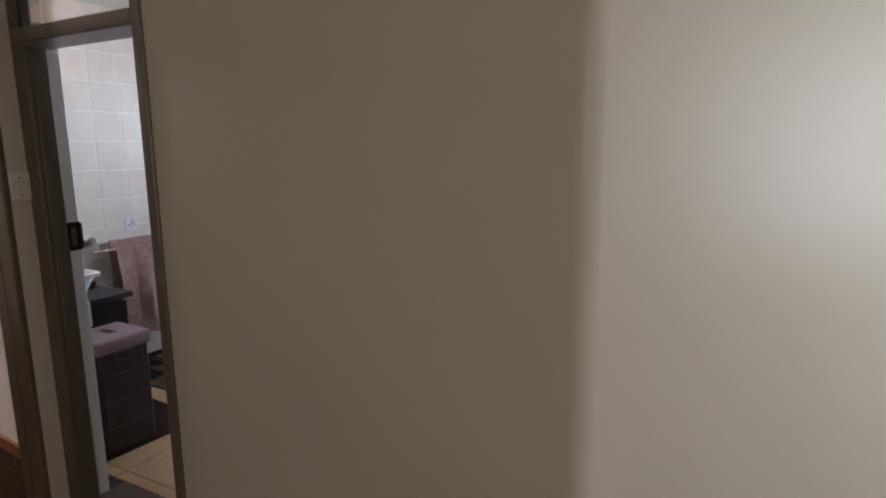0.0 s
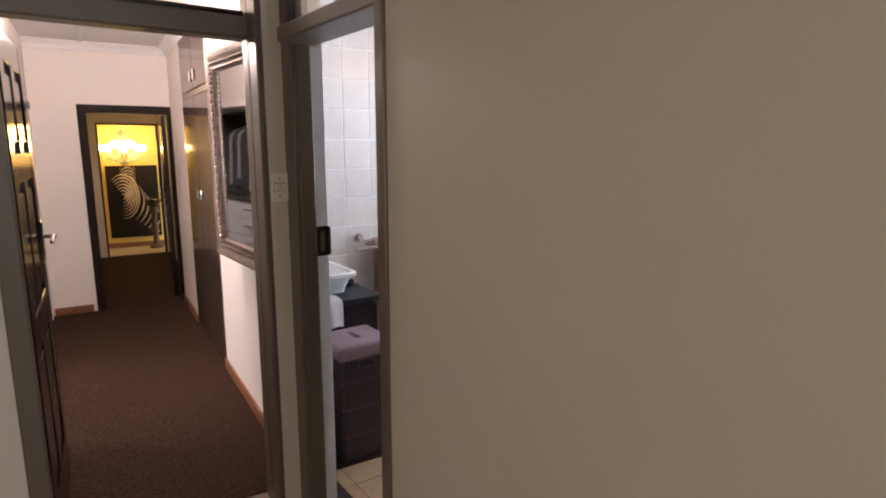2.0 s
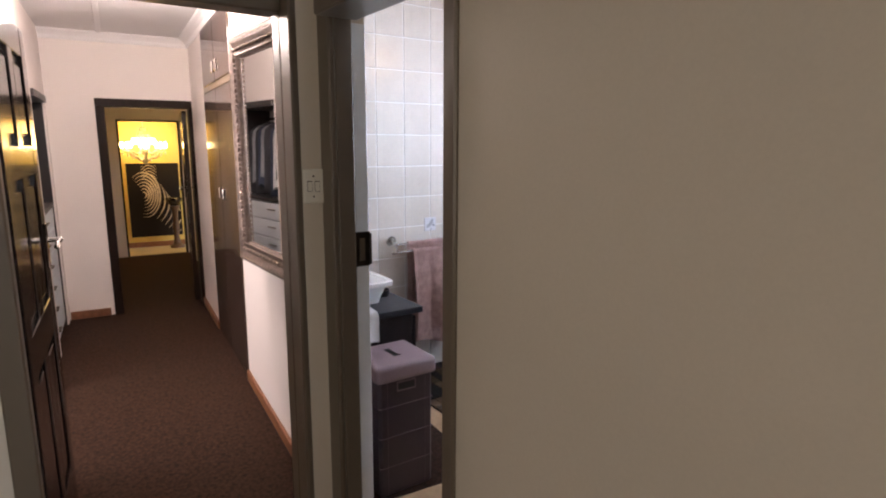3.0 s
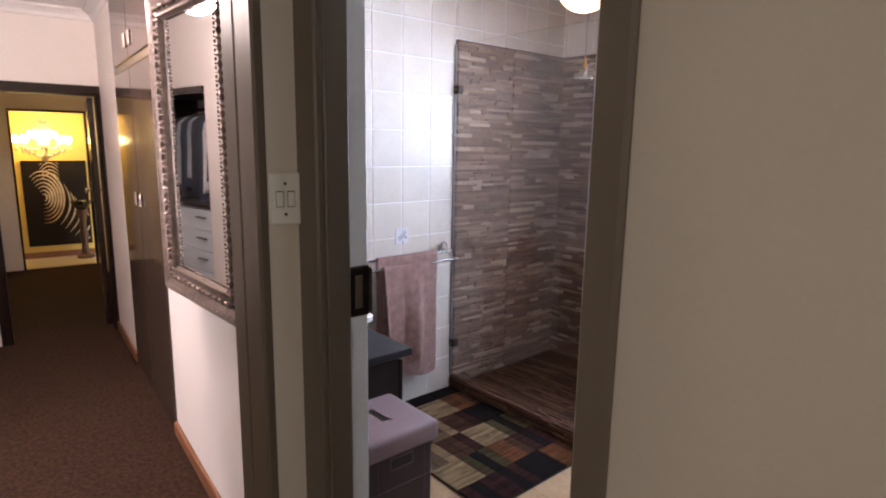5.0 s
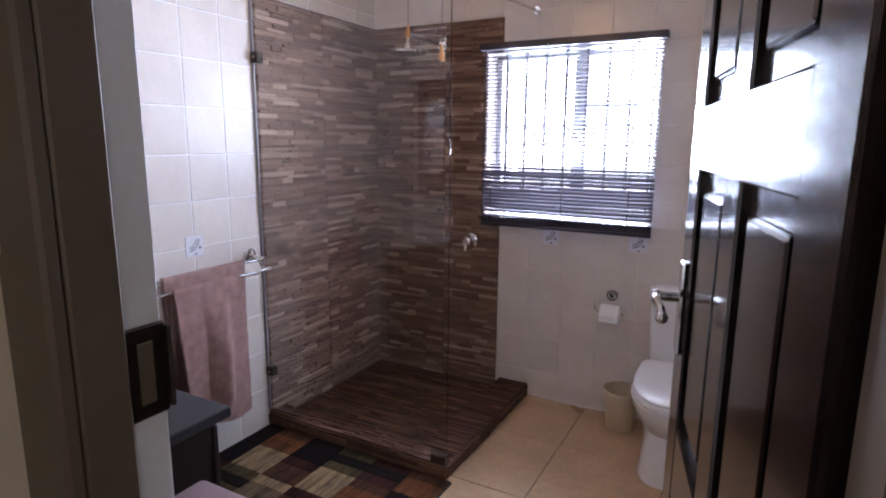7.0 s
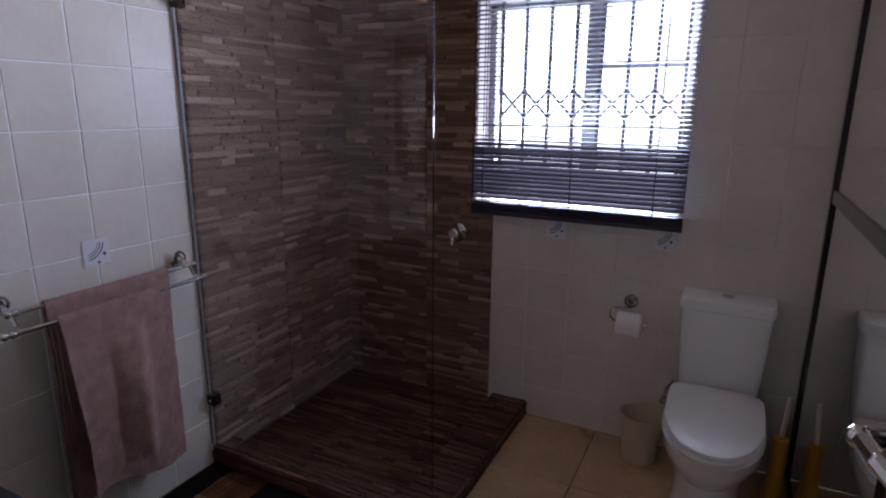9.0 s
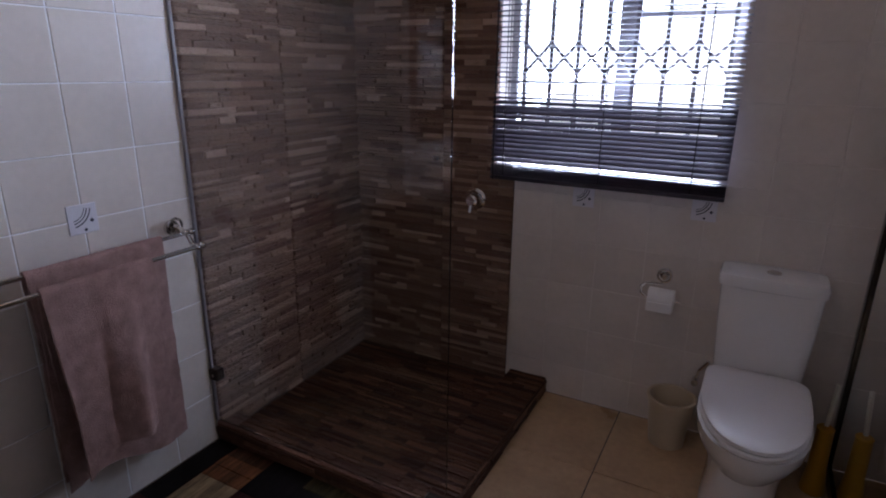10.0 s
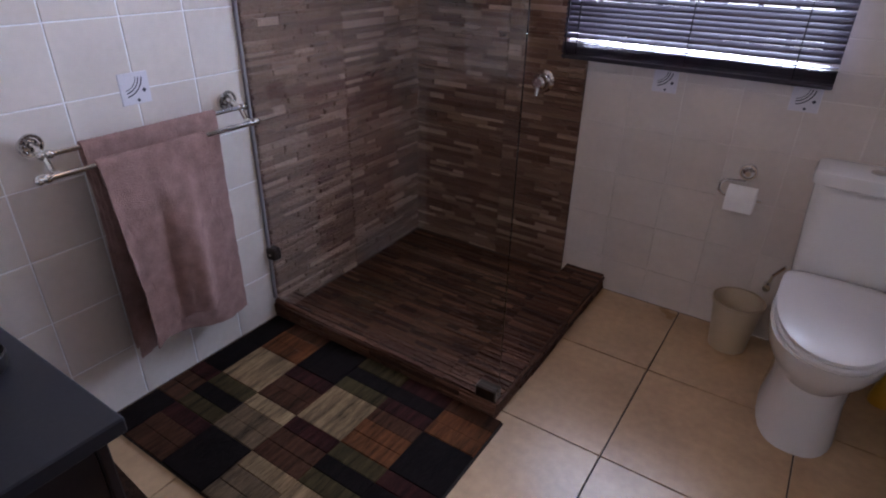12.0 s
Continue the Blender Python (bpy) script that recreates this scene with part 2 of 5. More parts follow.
def lathe(bm, profile, seg=24, m=None, squash=None):
    """Turn (radius, height) pairs about z."""
    m = m or Matrix()
    rings = []
    for r, z in profile:
        rings.append([bm.verts.new(m @ Vector((r * math.cos(2 * math.pi * i / seg), r * math.sin(2 * math.pi * i / seg), z))) for i in range(seg)])
    for a, b in zip(rings, rings[1:]):
        for i in range(seg):
            bm.faces.new((a[i], a[(i + 1) % seg], b[(i + 1) % seg], b[i]))
    bm.faces.new(list(reversed(rings[0])))
    bm.faces.new(rings[-1])
    return bm


def loft(bm, rings):
    """Skin closed rings of equal count, capped at both ends."""
    vs = [[bm.verts.new(p) for p in r] for r in rings]
    k = len(vs[0])
    for a, b in zip(vs, vs[1:]):
        for i in range(k):
            bm.faces.new((a[i], a[(i + 1) % k], b[(i + 1) % k], b[i]))
    bm.faces.new(list(reversed(vs[0])))
    bm.faces.new(vs[-1])
    return bm


def ring(cx, cy, z, ax, ay, k=28, power=2.0):
    """A superellipse ring."""
    pts = []
    for i in range(k):
        a = 2 * math.pi * i / k
        c, s = math.cos(a), math.sin(a)
        pts.append((cx + ax * math.copysign(abs(c) ** (2 / power), c), cy + ay * math.copysign(abs(s) ** (2 / power), s), z))
    return pts


def tube(bm, pts, r, seg=8):
    pts = [Vector(p) for p in pts]
    for a, b in zip(pts, pts[1:]):
        rod(bm, a, b, r, seg)
    for p in pts[1:-1]:
        ball(bm, p, r, seg)
    return bm


def mesh_of(name, bm, mat, smooth=False):
    bmesh.ops.recalc_face_normals(bm, faces=bm.faces[:])
    me = bpy.data.meshes.new(name)
    bm.to_mesh(me)
    bm.free()
    for mm in mat if isinstance(mat, (list, tuple)) else [mat]:
        me.materials.append(mm)
    if smooth:
        me.shade_smooth()
        me.set_sharp_from_angle(angle=radians(38))
    return me


def part(name, bm, mat, parent, label="", smooth=False):
    ob = new(name, mesh_of(name, bm, mat, smooth))
    ob.parent = parent
    if label:
        ob["label"] = label
    return ob


def thing(name, label, category, group="", m=None):
    ob = new(name)
    ob.empty_display_size = 0.05
    ob.matrix_world = m or Matrix()
    return tagged(ob, label, category, group)


def solid(name, bm, mat, label, category, kind="", smooth=False, m=None, group=""):
    ob = new(name, mesh_of(name, bm, mat, smooth))
    if m:
        ob.matrix_world = m
    return tagged(ob, label, category, group, kind)


def B(*boxes, bevel=0.0):
    bm = bmesh.new()
    for lo, hi in boxes:
        box(bm, lo, hi, bevel)
    return bm


# the passage runs at a slight angle to the hall
PIVOT = Vector((-4.33, 4.84, 0))
PASSAGE = Matrix.Translation(PIVOT) @ pose(0, 0, 0, 0, 0, -4.6) @ Matrix.Translation(-PIVOT)

# ---- the hall ----
bm = B(((-2.785, 4.69, 0), (-1.40, 4.87, 2.44)), ((-3.57, 4.69, 2.30), (-2.785, 4.87, 2.44)))
# the narrow strip between the two door frames turns to face the hall
loft(bm, [[(x, y, z) for x, y in ((-3.668, 4.655), (-3.650, 4.664), (-3.633, 4.738), (-3.572, 4.742), (-3.572, 4.87), (-3.70, 4.87), (-3.70, 4.70))] for z in (0.0, 2.44)])
solid("wall_north", bm, PLASTER_HALL, "cream painted plaster wall beside the bathroom door", "wall", "structure")
bm = bmesh.new()
# the plaster turns through a soft curve into a splayed wall
arc = [(-1.40 + 0.085 * math.sin(a), 4.775 - 0.085 * math.cos(a)) for a in [radians(45 * i / 10) for i in range(11)]]
ex, ey = arc[-1]
outline = [(-1.40, 4.98)] + arc + [(ex + 1.9, ey + 1.9), (ex + 1.8, ey + 2.0)]
loft(bm, [[(x, y, z) for x, y in outline] for z in (0.0, 2.44)])
solid("wall_splay", bm, PLASTER_HALL, "cream plaster wall turning through a soft rounded corner", "wall", "structure", smooth=True)
solid("wall_alcove", B(((ex + 1.8, ey + 1.88, 0), (1.65, ey + 2.0, 2.44))), PLASTER_HALL, "cream plaster wall at the hall's end", "wall", "structure")
solid("wall_east", B(((1.5, 1.4, 0), (1.65, 4.5, 2.44)), ((1.5, 6.1, 0), (1.65, 6.8, 2.44)), ((1.5, 4.5, 0), (1.65, 6.1, 0.9)), ((1.5, 4.5, 2.2), (1.65, 6.1, 2.44))), PLASTER_HALL, "cream plaster wall with a window opening", "wall", "structure")
solid("wall_south", B(((-3.72, 1.4, 0), (-1.2, 1.55, 2.44)), ((0.4, 1.4, 0), (1.5, 1.55, 2.44)), ((-1.2, 1.4, 0), (0.4, 1.55, 0.9)), ((-1.2, 1.4, 2.2), (0.4, 1.55, 2.44))), PLASTER_HALL, "cream plaster wall with a window opening", "wall", "structure")
solid("wall_west", B(((-3.81, 1.4, 0), (-3.72, 3.80, 2.44)), ((-3.81, 3.80, 2.36), (-3.72, 4.68, 2.44))), PLASTER_HALL, "cream plaster wall beside the passage door", "wall", "structure")
solid("floor_hall", B(((-3.95, 1.4, -0.08), (1.6, 4.87, -0.002)), ((-1.45, 4.87, -0.08), (1.6, 6.9, -0.002))), HALL_FLOOR, "brown vinyl floor of the hall", "floor", "structure")
solid("ceiling_hall", B(((-3.87, 1.4, 2.44), (1.65, 4.88, 2.54)), ((-1.45, 4.88, 2.44), (1.65, 6.9, 2.54))), CEILING, "white painted hall ceiling", "ceiling", "structure")


def bathroom_door_frame():
    t = thing("door_frame", "taupe enamelled steel door frame with a glazed fanlight", "door frame")
    bm = bmesh.new()
    box(bm, (-3.641, 4.730, 0), (-3.548, 4.752, 2.30), 0.005)
    box(bm, (-3.569, 4.752, 0), (-3.548, 4.812, 2.30), 0.003)
    part("left_jamb", bm, FRAME_PAINT, t)
    part("rebate", B(((-3.569, 4.812, 0), (-3.562, 4.866, 1.93)), bevel=0.002), FRAME_WHITE, t, "bluish-white painted rebate")
    bm = bmesh.new()
    box(bm, (-2.83, 4.680, 0), (-2.782, 4.70, 2.30), 0.005)
    box(bm, (-2.83, 4.70, 0), (-2.786, 4.76, 2.30), 0.004)
    box(bm, (-2.842, 4.76, 0), (-2.786, 4.866, 2.30), 0.004)
    part("right_jamb", bm, FRAME_PAINT, t)
    part("transom", B(((-3.548, 4.684, 1.935), (-2.83, 4.83, 1.988)), bevel=0.005), FRAME_PAINT, t)
    part("head", B(((-3.548, 4.684, 2.26), (-2.83, 4.86, 2.299)), bevel=0.004), FRAME_PAINT, t)
    w = part("fanlight_sash", B(((-3.547, 4.72, 1.989), (-3.51, 4.75, 2.259)), ((-2.868, 4.72, 1.989), (-2.831, 4.75, 2.259)), bevel=0.003), DARK_WOOD, t, "dark fanlight frame")
    pane = part("pane", B(((-3.51, 4.732, 1.99), (-2.868, 4.737, 2.258))), GLASS, w, "clear glass")
    pane.visible_shadow = False
    s = part("strike_plate", B(((-3.5625, 4.806, 1.126), (-3.556, 4.868, 1.247)), bevel=0.003), BRASS_DARK, t, "dark bronze strike plate")
    part("latch_hole", B(((-3.5565, 4.828, 1.146), (-3.5548, 4.848, 1.226)), bevel=0.0005), FRAME_PAINT, s)
    part("lip", B(((-3.5625, 4.866, 1.132), (-3.549, 4.872, 1.241)), bevel=0.002), BRASS_DARK, s)
    for z in (0.16, 0.30):
        part("buffer", B(((-3.564, 4.80, z), (-3.556, 4.814, z + 0.05)), bevel=0.002), BRASS_DARK, t)


bathroom_door_frame()


def panel_door(name, label, width, height, m, handle_z=1.08, handle_side=1, mirrored=False):
    """A dark four-panel door: local x along the leaf from its hinge, y its thickness."""
    t = thing(name, label, "door", m=m)
    th = 0.042
    st = 0.105
    rails = [(0.0, 0.22), (0.80, 0.94), (1.42, 1.53), (height - 0.11, height)]
    part("hinge_stile", B(((0, 0, 0), (st, th, height)), bevel=0.004), DARK_WOOD, t)
    part("lock_stile", B(((width - st, 0, 0), (width, th, height)), bevel=0.004), DARK_WOOD, t)
    part("muntin", B(((width / 2 - 0.045, 0.002, 0.2), (width / 2 + 0.045, th - 0.002, height - 0.1)), bevel=0.004), DARK_WOOD, t)
    for a, b in rails:
        part("rail", B(((st - 0.003, 0.001, a), (width - st + 0.003, th - 0.001, b)), bevel=0.004), DARK_WOOD, t)
    for (a0, a1), (b0, b1) in zip(rails, rails[1:]):
        for x0, x1 in ((st, width / 2 - 0.045), (width / 2 + 0.045, width - st)):
            bm = bmesh.new()
            box(bm, (x0 - 0.004, 0.014, a1 - 0.004), (x1 + 0.004, th - 0.014, b0 + 0.004))
            for y0, y1 in ((0.006, 0.014), (th - 0.014, th - 0.006)):
                box(bm, (x0 + 0.035, y0, a1 + 0.035), (x1 - 0.035, y1, b0 - 0.035), 0.006)
            part("panel", bm, DARK_WOOD, t)
    for side in (-1, 1):
        y = th if side > 0 else 0.0
        h = part("handle", lever(width - 0.055, y, handle_z, side), CHROME, t, "chrome lever handle", smooth=True)
        part("back_plate", B(((width - 0.077, min(y, y + side * 0.008), handle_z - 0.11), (width - 0.033, max(y, y + side * 0.008), handle_z + 0.07)), bevel=0.004), CHROME, h)
    return t


def lever(x, y, z, side):
    bm = bmesh.new()
    rod(bm, (x, y, z), (x, y + side * 0.047, z), 0.010)
    ball(bm, (x, y + side * 0.047, z), 0.012)
    tube(bm, [(x, y + side * 0.047, z), (x - 0.05, y + side * 0.052, z + 0.004), (x - 0.088, y + side * 0.047, z - 0.002), (x - 0.102, y + side * 0.046, z - 0.010)], 0.0085)
    ball(bm, (x - 0.108, y + side * 0.046, z - 0.012), 0.011)
    return bm


panel_door("door_bathroom", "dark varnished panelled door standing open into the bathroom", 0.76, 1.925, pose(-2.820, 4.884, 0.006, 0, 0, 102.9), 1.18)

# switch
sw = thing("light_switch", "ivory two-lever light switch plate between the door frames", "switch", m=pose(-3.6415, 4.7005, 1.404, 0, 0, 77.1))
part("plate", B(((-0.035, -0.010, -0.058), (0.035, 0.001, 0.058)), bevel=0.004), WHITE_PLASTIC, sw)
for x in (-0.0125, 0.0125):
    # no real gap: a dark plate stands for its shade
    r = part("rocker_surround", B(((x - 0.0085, -0.0112, -0.018), (x + 0.0085, -0.0096, 0.018)), bevel=0.0006), BRASS_DARK, sw, "dark plate for the shade in the gap round the rocker")
    part("rocker", B(((x - 0.0075, -0.0135, -0.0165), (x + 0.0075, -0.0105, 0.0155)), bevel=0.0012), WHITE_PLASTIC, r)
for z in (-0.034, 0.034):
    part("screw", rod(bmesh.new(), (0, -0.009, z), (0, -0.0116, z), 0.0035, 10), BRASS_DARK, sw)


def passage_door_frame():
    t = thing("door_frame", "taupe enamelled steel frame of the passage door with a fanlight", "door frame")
    bm = bmesh.new()
    box(bm, (-3.74, 4.640, 0), (-3.646, 4.667, 2.36), 0.006)
    box(bm, (-3.815, 4.640, 0), (-3.74, 4.69, 2.36), 0.005)
    part("right_jamb", bm, FRAME_PAINT, t)
    bm = bmesh.new()
    box(bm, (-3.74, 3.79, 0), (-3.708, 3.855, 2.36), 0.006)
    box(bm, (-3.815, 3.80, 0), (-3.74, 3.855, 2.36), 0.005)
    part("left_jamb", bm, FRAME_PAINT, t)
    part("transom", B(((-3.812, 3.856, 1.965), (-3.712, 4.639, 2.045)), bevel=0.006), FRAME_PAINT, t)
    part("head", B(((-3.812, 3.856, 2.31), (-3.712, 4.639, 2.359)), bevel=0.006), FRAME_PAINT, t)
    s = part("fanlight_sash", B(((-3.80, 3.857, 2.046), (-3.77, 4.638, 2.075)), ((-3.80, 3.857, 2.285), (-3.77, 4.638, 2.309)), bevel=0.003), DARK_WOOD, t, "dark fanlight frame")
    p = part("pane", B(((-3.788, 3.858, 2.075), (-3.783, 4.637, 2.285))), GLASS, s, "clear glass")
    p.visible_shadow = False


passage_door_frame()
panel_door("door_passage", "dark varnished panelled door standing open into the passage", 0.75, 1.955, pose(-3.82, 3.862, 0.006, 0, 0, 174.8), 1.16)

# ---- the passage ----
solid("wall_passage_right", B(((-5.49, 4.84, 0), (-3.70, 4.88, 2.46)), ((-7.6, 4.84, 0), (-6.69, 4.93, 2.46)), ((-6.69, 4.84, 2.40), (-5.49, 4.88, 2.46))), PLASTER_PASSAGE, "pinkish-white plaster wall of the passage", "wall", "structure", m=PASSAGE)
solid("wall_cupboard_back", B(((-6.69, 5.25, 0), (-5.49, 5.3, 2.46))), PLASTER_PASSAGE, "plaster wall behind the built-in cupboard", "wall", "structure", m=PASSAGE)
# the opening nearer the hall is added to let the side fill in
solid("wall_passage_left", B(((-4.75, 3.62, 0), (-3.90, 3.72, 2.46)), ((-7.6, 3.62, 0), (-7.45, 3.72, 2.46)), ((-6.6, 3.62, 0), (-5.85, 3.72, 2.46)), ((-7.45, 3.62, 1.915), (-6.6, 3.72, 2.46)), ((-5.85, 3.62, 2.06), (-4.75, 3.72, 2.46))), PLASTER_PASSAGE, "pinkish-white plaster wall with a wardrobe recess and an added opening for fill light", "wall", "structure", m=PASSAGE)
solid("wall_passage_end", B(((-7.75, 3.62, 0), (-7.6, 4.10, 2.46)), ((-7.75, 4.10, 1.90), (-7.6, 4.86, 2.46)), ((-7.75, 4.86, 0), (-7.6, 5.25, 2.46))), PLASTER_PASSAGE, "pinkish-white plaster end wall with a doorway", "wall", "structure", m=PASSAGE)
solid("floor_passage", B(((-11.0, 2.0, -0.08), (-3.83, 5.6, 0.004))), CARPET, "dark brown looped carpet", "floor", "structure", m=PASSAGE)
bm = B(((-11.2, 2.0, 2.46), (-3.83, 5.6, 2.52)))
for y in (4.15,):
    box(bm, (-7.6, y - 0.02, 2.448), (-3.9, y + 0.02, 2.46), 0.004)
solid("ceiling_passage", bm, CEILING, "white panelled passage ceiling with cover strips", "ceiling", "structure", m=PASSAGE)


def cornice(x0, y0, x1, y1, nx, ny):
    bm = bmesh.new()
    prof = [(0, 0), (0.075, 0), (0.070, -0.012), (0.045, -0.025), (0.022, -0.045), (0.012, -0.070), (0, -0.075)]
    loft(bm, [[(x + nx * a, y + ny * a, 2.459 + b) for a, b in prof] for x, y in ((x0, y0), (x1, y1))])
    return bm


solid("cornice_right", cornice(-7.6, 4.839, -3.9, 4.839, 0, -1), CEILING, "white coved cornice", "cornice", "structure", m=PASSAGE)
solid("cornice_end", cornice(-7.599, 3.72, -7.599, 4.839, 1, 0), CEILING, "white coved cornice", "cornice", "structure", m=PASSAGE)
for nm, lo, hi in (("baseboard_right", (-5.485, 4.822, 0.004), (-3.90, 4.84, 0.075)), ("baseboard_far", (-7.59, 4.822, 0.004), (-6.695, 4.84, 0.075)), ("baseboard_end", (-7.6, 3.73, 0.004), (-7.582, 4.04, 0.075))):
    solid(nm, B((lo, hi), bevel=0.005), SKIRTING, "reddish-brown wooden skirting board", "skirting", "structure", m=PASSAGE)


def built_in_cupboard():
    t = thing("built_in_cupboard", "brown gloss-painted built-in cupboard with top lockers", "cupboard", m=PASSAGE)
    part("carcass", B(((-6.69, 4.855, 0.004), (-5.49, 5.24, 2.395))), CUPBOARD, t)
    part("middle_rail", B(((-6.688, 4.832, 1.925), (-5.492, 4.854, 1.965)), bevel=0.003), FRAME_PAINT, t)
    for x0 in (-6.686, -6.089):
        d = part("door", B(((x0, 4.830, 0.02), (x0 + 0.593, 4.854, 1.92)), bevel=0.004), CUPBOARD, t)
        xc = x0 + (0.52 if x0 < -6.3 else 0.075)
        part("pull", B(((xc - 0.03, 4.818, 1.15), (xc + 0.03, 4.830, 1.23)), bevel=0.006), CHROME, d, "square metal flush pull")
        d = part("locker_door", B(((x0, 4.830, 1.97), (x0 + 0.593, 4.854, 2.39)), bevel=0.004), CUPBOARD, t)
        part("pull", B(((xc - 0.03, 4.818, 2.03), (xc + 0.03, 4.830, 2.11)), bevel=0.006), CHROME, d, "square metal flush pull")


built_in_cupboard()


def wall_mirror():
    t = thing("wall_mirror", "large mirror in an ornate antique-silver frame on the wall", "mirror", m=Matrix.Translation((-4.18, 4.838, 0)) @ pose(0, 0, 0, 0, 0, 1.6) @ Matrix.Translation((4.18, -4.838, 0)))
    x0, x1, z0, z1, w = -4.92, -4.18, 0.93, 2.07, 0.108
    prof = [(0.0, 0.0), (0.0, 0.032), (0.016, 0.048), (0.038, 0.043), (0.058, 0.032), (0.082, 0.028), (0.096, 0.034), (w, 0.022), (w, 0.0)]
    bm = bmesh.new()
    rings = []
    for cx, cz, sx, sz in ((x0, z0, 1, 1), (x1, z0, -1, 1), (x1, z1, -1, -1), (x0, z1, 1, -1)):
        rings.append([bm.verts.new((cx + sx * a, 4.838 - b, cz + sz * a)) for a, b in prof])
    for i in range(4):
        a, b = rings[i], rings[(i + 1) % 4]
        for j in range(len(prof)):
            k = (j + 1) % len(prof)
            bm.faces.new((a[j], a[k], b[k], b[j]))
    part("frame", bm, SILVER_FRAME, t)
    # beaded and leaf relief running round the moulding
    bm = bmesh.new()
    for a, step, r in ((0.026, 0.020, 0.009), (0.070, 0.024, 0.009), (0.101, 0.013, 0.0045)):
        for cx0, cx1, cz, horiz in ((x0 + a, x1 - a, z0 + a, True), (x0 + a, x1 - a, z1 - a, True), (z0 + a, z1 - a, x0 + a, False), (z0 + a, z1 - a, x1 - a, False)):
            k = int((cx1 - cx0) / step)
            for i in range(k + 1):
                u = cx0 + (cx1 - cx0) * i / k
                p = (u, 4.798, cz) if horiz else (cz, 4.798, u)
                bmesh.ops.create_icosphere(bm, subdivisions=1, radius=r, matrix=Matrix.Translation(p) @ pose(0, 0, 0, 0, 30 + 60 * (i % 2), 0) @ Matrix.Diagonal((1.5, 1.0, 0.7, 1)))
    part("relief", bm, SILVER_FRAME, t, "beaded leaf relief")
    bm = bmesh.new()
    gx0, gx1 = x0 + w - 0.006, x1 - w + 0.006
    loft(bm, [[(gx0, 4.818, z), (gx1, 4.818, z), (gx1, 4.824, z), (gx0, 4.824, z)] for z in (z0 + w - 0.006, z1 - w + 0.006)])
    part("glass", bm, MIRROR, t, "silvered mirror glass")


wall_mirror()


def far_door_frame():
    t = thing("door_frame", "dark-stained wooden door frame at the passage's end", "door frame", m=PASSAGE)
    part("left_post", B(((-7.76, 4.070, 0.004), (-7.585, 4.140, 1.852)), bevel=0.005), DARK_FRAME, t)
    part("right_post", B(((-7.76, 4.812, 0.004), (-7.585, 4.874, 1.852)), bevel=0.005), DARK_FRAME, t)
    part("head", B(((-7.76, 4.070, 1.853), (-7.585, 4.874, 1.922)), bevel=0.005), DARK_FRAME, t)


far_door_frame()
panel_door("door_far", "dark varnished panelled door standing open beyond the passage", 0.66, 1.84, PASSAGE @ pose(-7.77, 4.806, 0.006, 0, 0, 176))
solid("wall_lobby_left", B(((-10.6, 3.95, 0), (-7.75, 4.05, 2.46))), PLASTER_PASSAGE, "pale plaster wall of the far lobby", "wall", "structure", m=PASSAGE)
solid("wall_lobby_right", B(((-10.6, 5.03, 0), (-7.75, 5.13, 2.46))), PLASTER_PASSAGE, "pale plaster wall of the far lobby", "wall", "structure", m=PASSAGE)
solid("wall_lobby_end", B(((-10.7, 3.6, 0), (-10.6, 4.235, 2.46)), ((-10.7, 4.998, 0), (-10.6, 5.25, 2.46)), ((-10.7, 4.235, 1.85), (-10.6, 4.998, 2.46))), PLASTER_PASSAGE, "pale plaster wall with a doorway to a yellow room", "wall", "structure", m=PASSAGE)
dn = thing("door_frame", "thin dark wooden frame round the doorway to the yellow room", "door frame", m=PASSAGE)
part("left_post", B(((-10.71, 4.236, 0.004), (-10.585, 4.258, 1.826)), bevel=0.003), DARK_FRAME, dn)
part("right_post", B(((-10.71, 4.975, 0.004), (-10.585, 4.997, 1.826)), bevel=0.003), DARK_FRAME, dn)
part("head", B(((-10.71, 4.236, 1.827), (-10.585, 4.997, 1.849)), bevel=0.003), DARK_FRAME, dn)
solid("wall_yellow", B(((-11.4, 2.9, 0), (-11.3, 6.2, 2.46))), YELLOW_WALL, "mustard-yellow painted wall", "wall", "structure", m=PASSAGE)
solid("wall_yellow_sides", B(((-11.3, 2.9, 0), (-10.7, 3.0, 2.46)), ((-11.3, 6.1, 0), (-10.7, 6.2, 2.46))), YELLOW_WALL, "mustard-yellow painted wall", "wall", "structure", m=PASSAGE)
solid("floor_yellow_room", B(((-11.3, 3.0, 0.004), (-10.62, 6.1, 0.012))), PALE_FLOOR, "pale cream tiled floor", "floor", "structure", m=PASSAGE)
solid("baseboard_yellow", B(((-11.3, 3.0, 0.012), (-11.285, 6.1, 0.09)), bevel=0.004), SKIRTING, "brown wooden skirting board", "skirting", "structure", m=PASSAGE)

# ---- the bathroom ----
BX0, BX1, BY0, BY1 = -5.05, -2.68, 4.95, 7.47
solid("wall_bath_left", B(((-5.16, 4.95, 0), (-5.0522, 7.58, 2.5))), GROUT, "tiled bathroom wall beside the shower", "wall", "structure")
WX0, WX1, WZ0, WZ1 = -4.295, -3.385, 1.05, 1.95
solid("wall_bath_back", B(((-5.052, 7.4722, 0), (WX0, 7.70, 2.5)), ((WX1, 7.4722, 0), (-2.58, 7.70, 2.5)), ((WX0, 7.4722, 0), (WX1, 7.70, WZ0)), ((WX0, 7.4722, WZ1), (WX1, 7.70, 2.5))), GROUT_BACK, "tiled bathroom wall with a window", "wall", "structure")
solid("wall_bath_right", B(((-2.68, 4.87, 0), (-2.58, 7.478, 2.5))), WALL_TILE, "cream tiled bathroom wall", "wall", "structure")
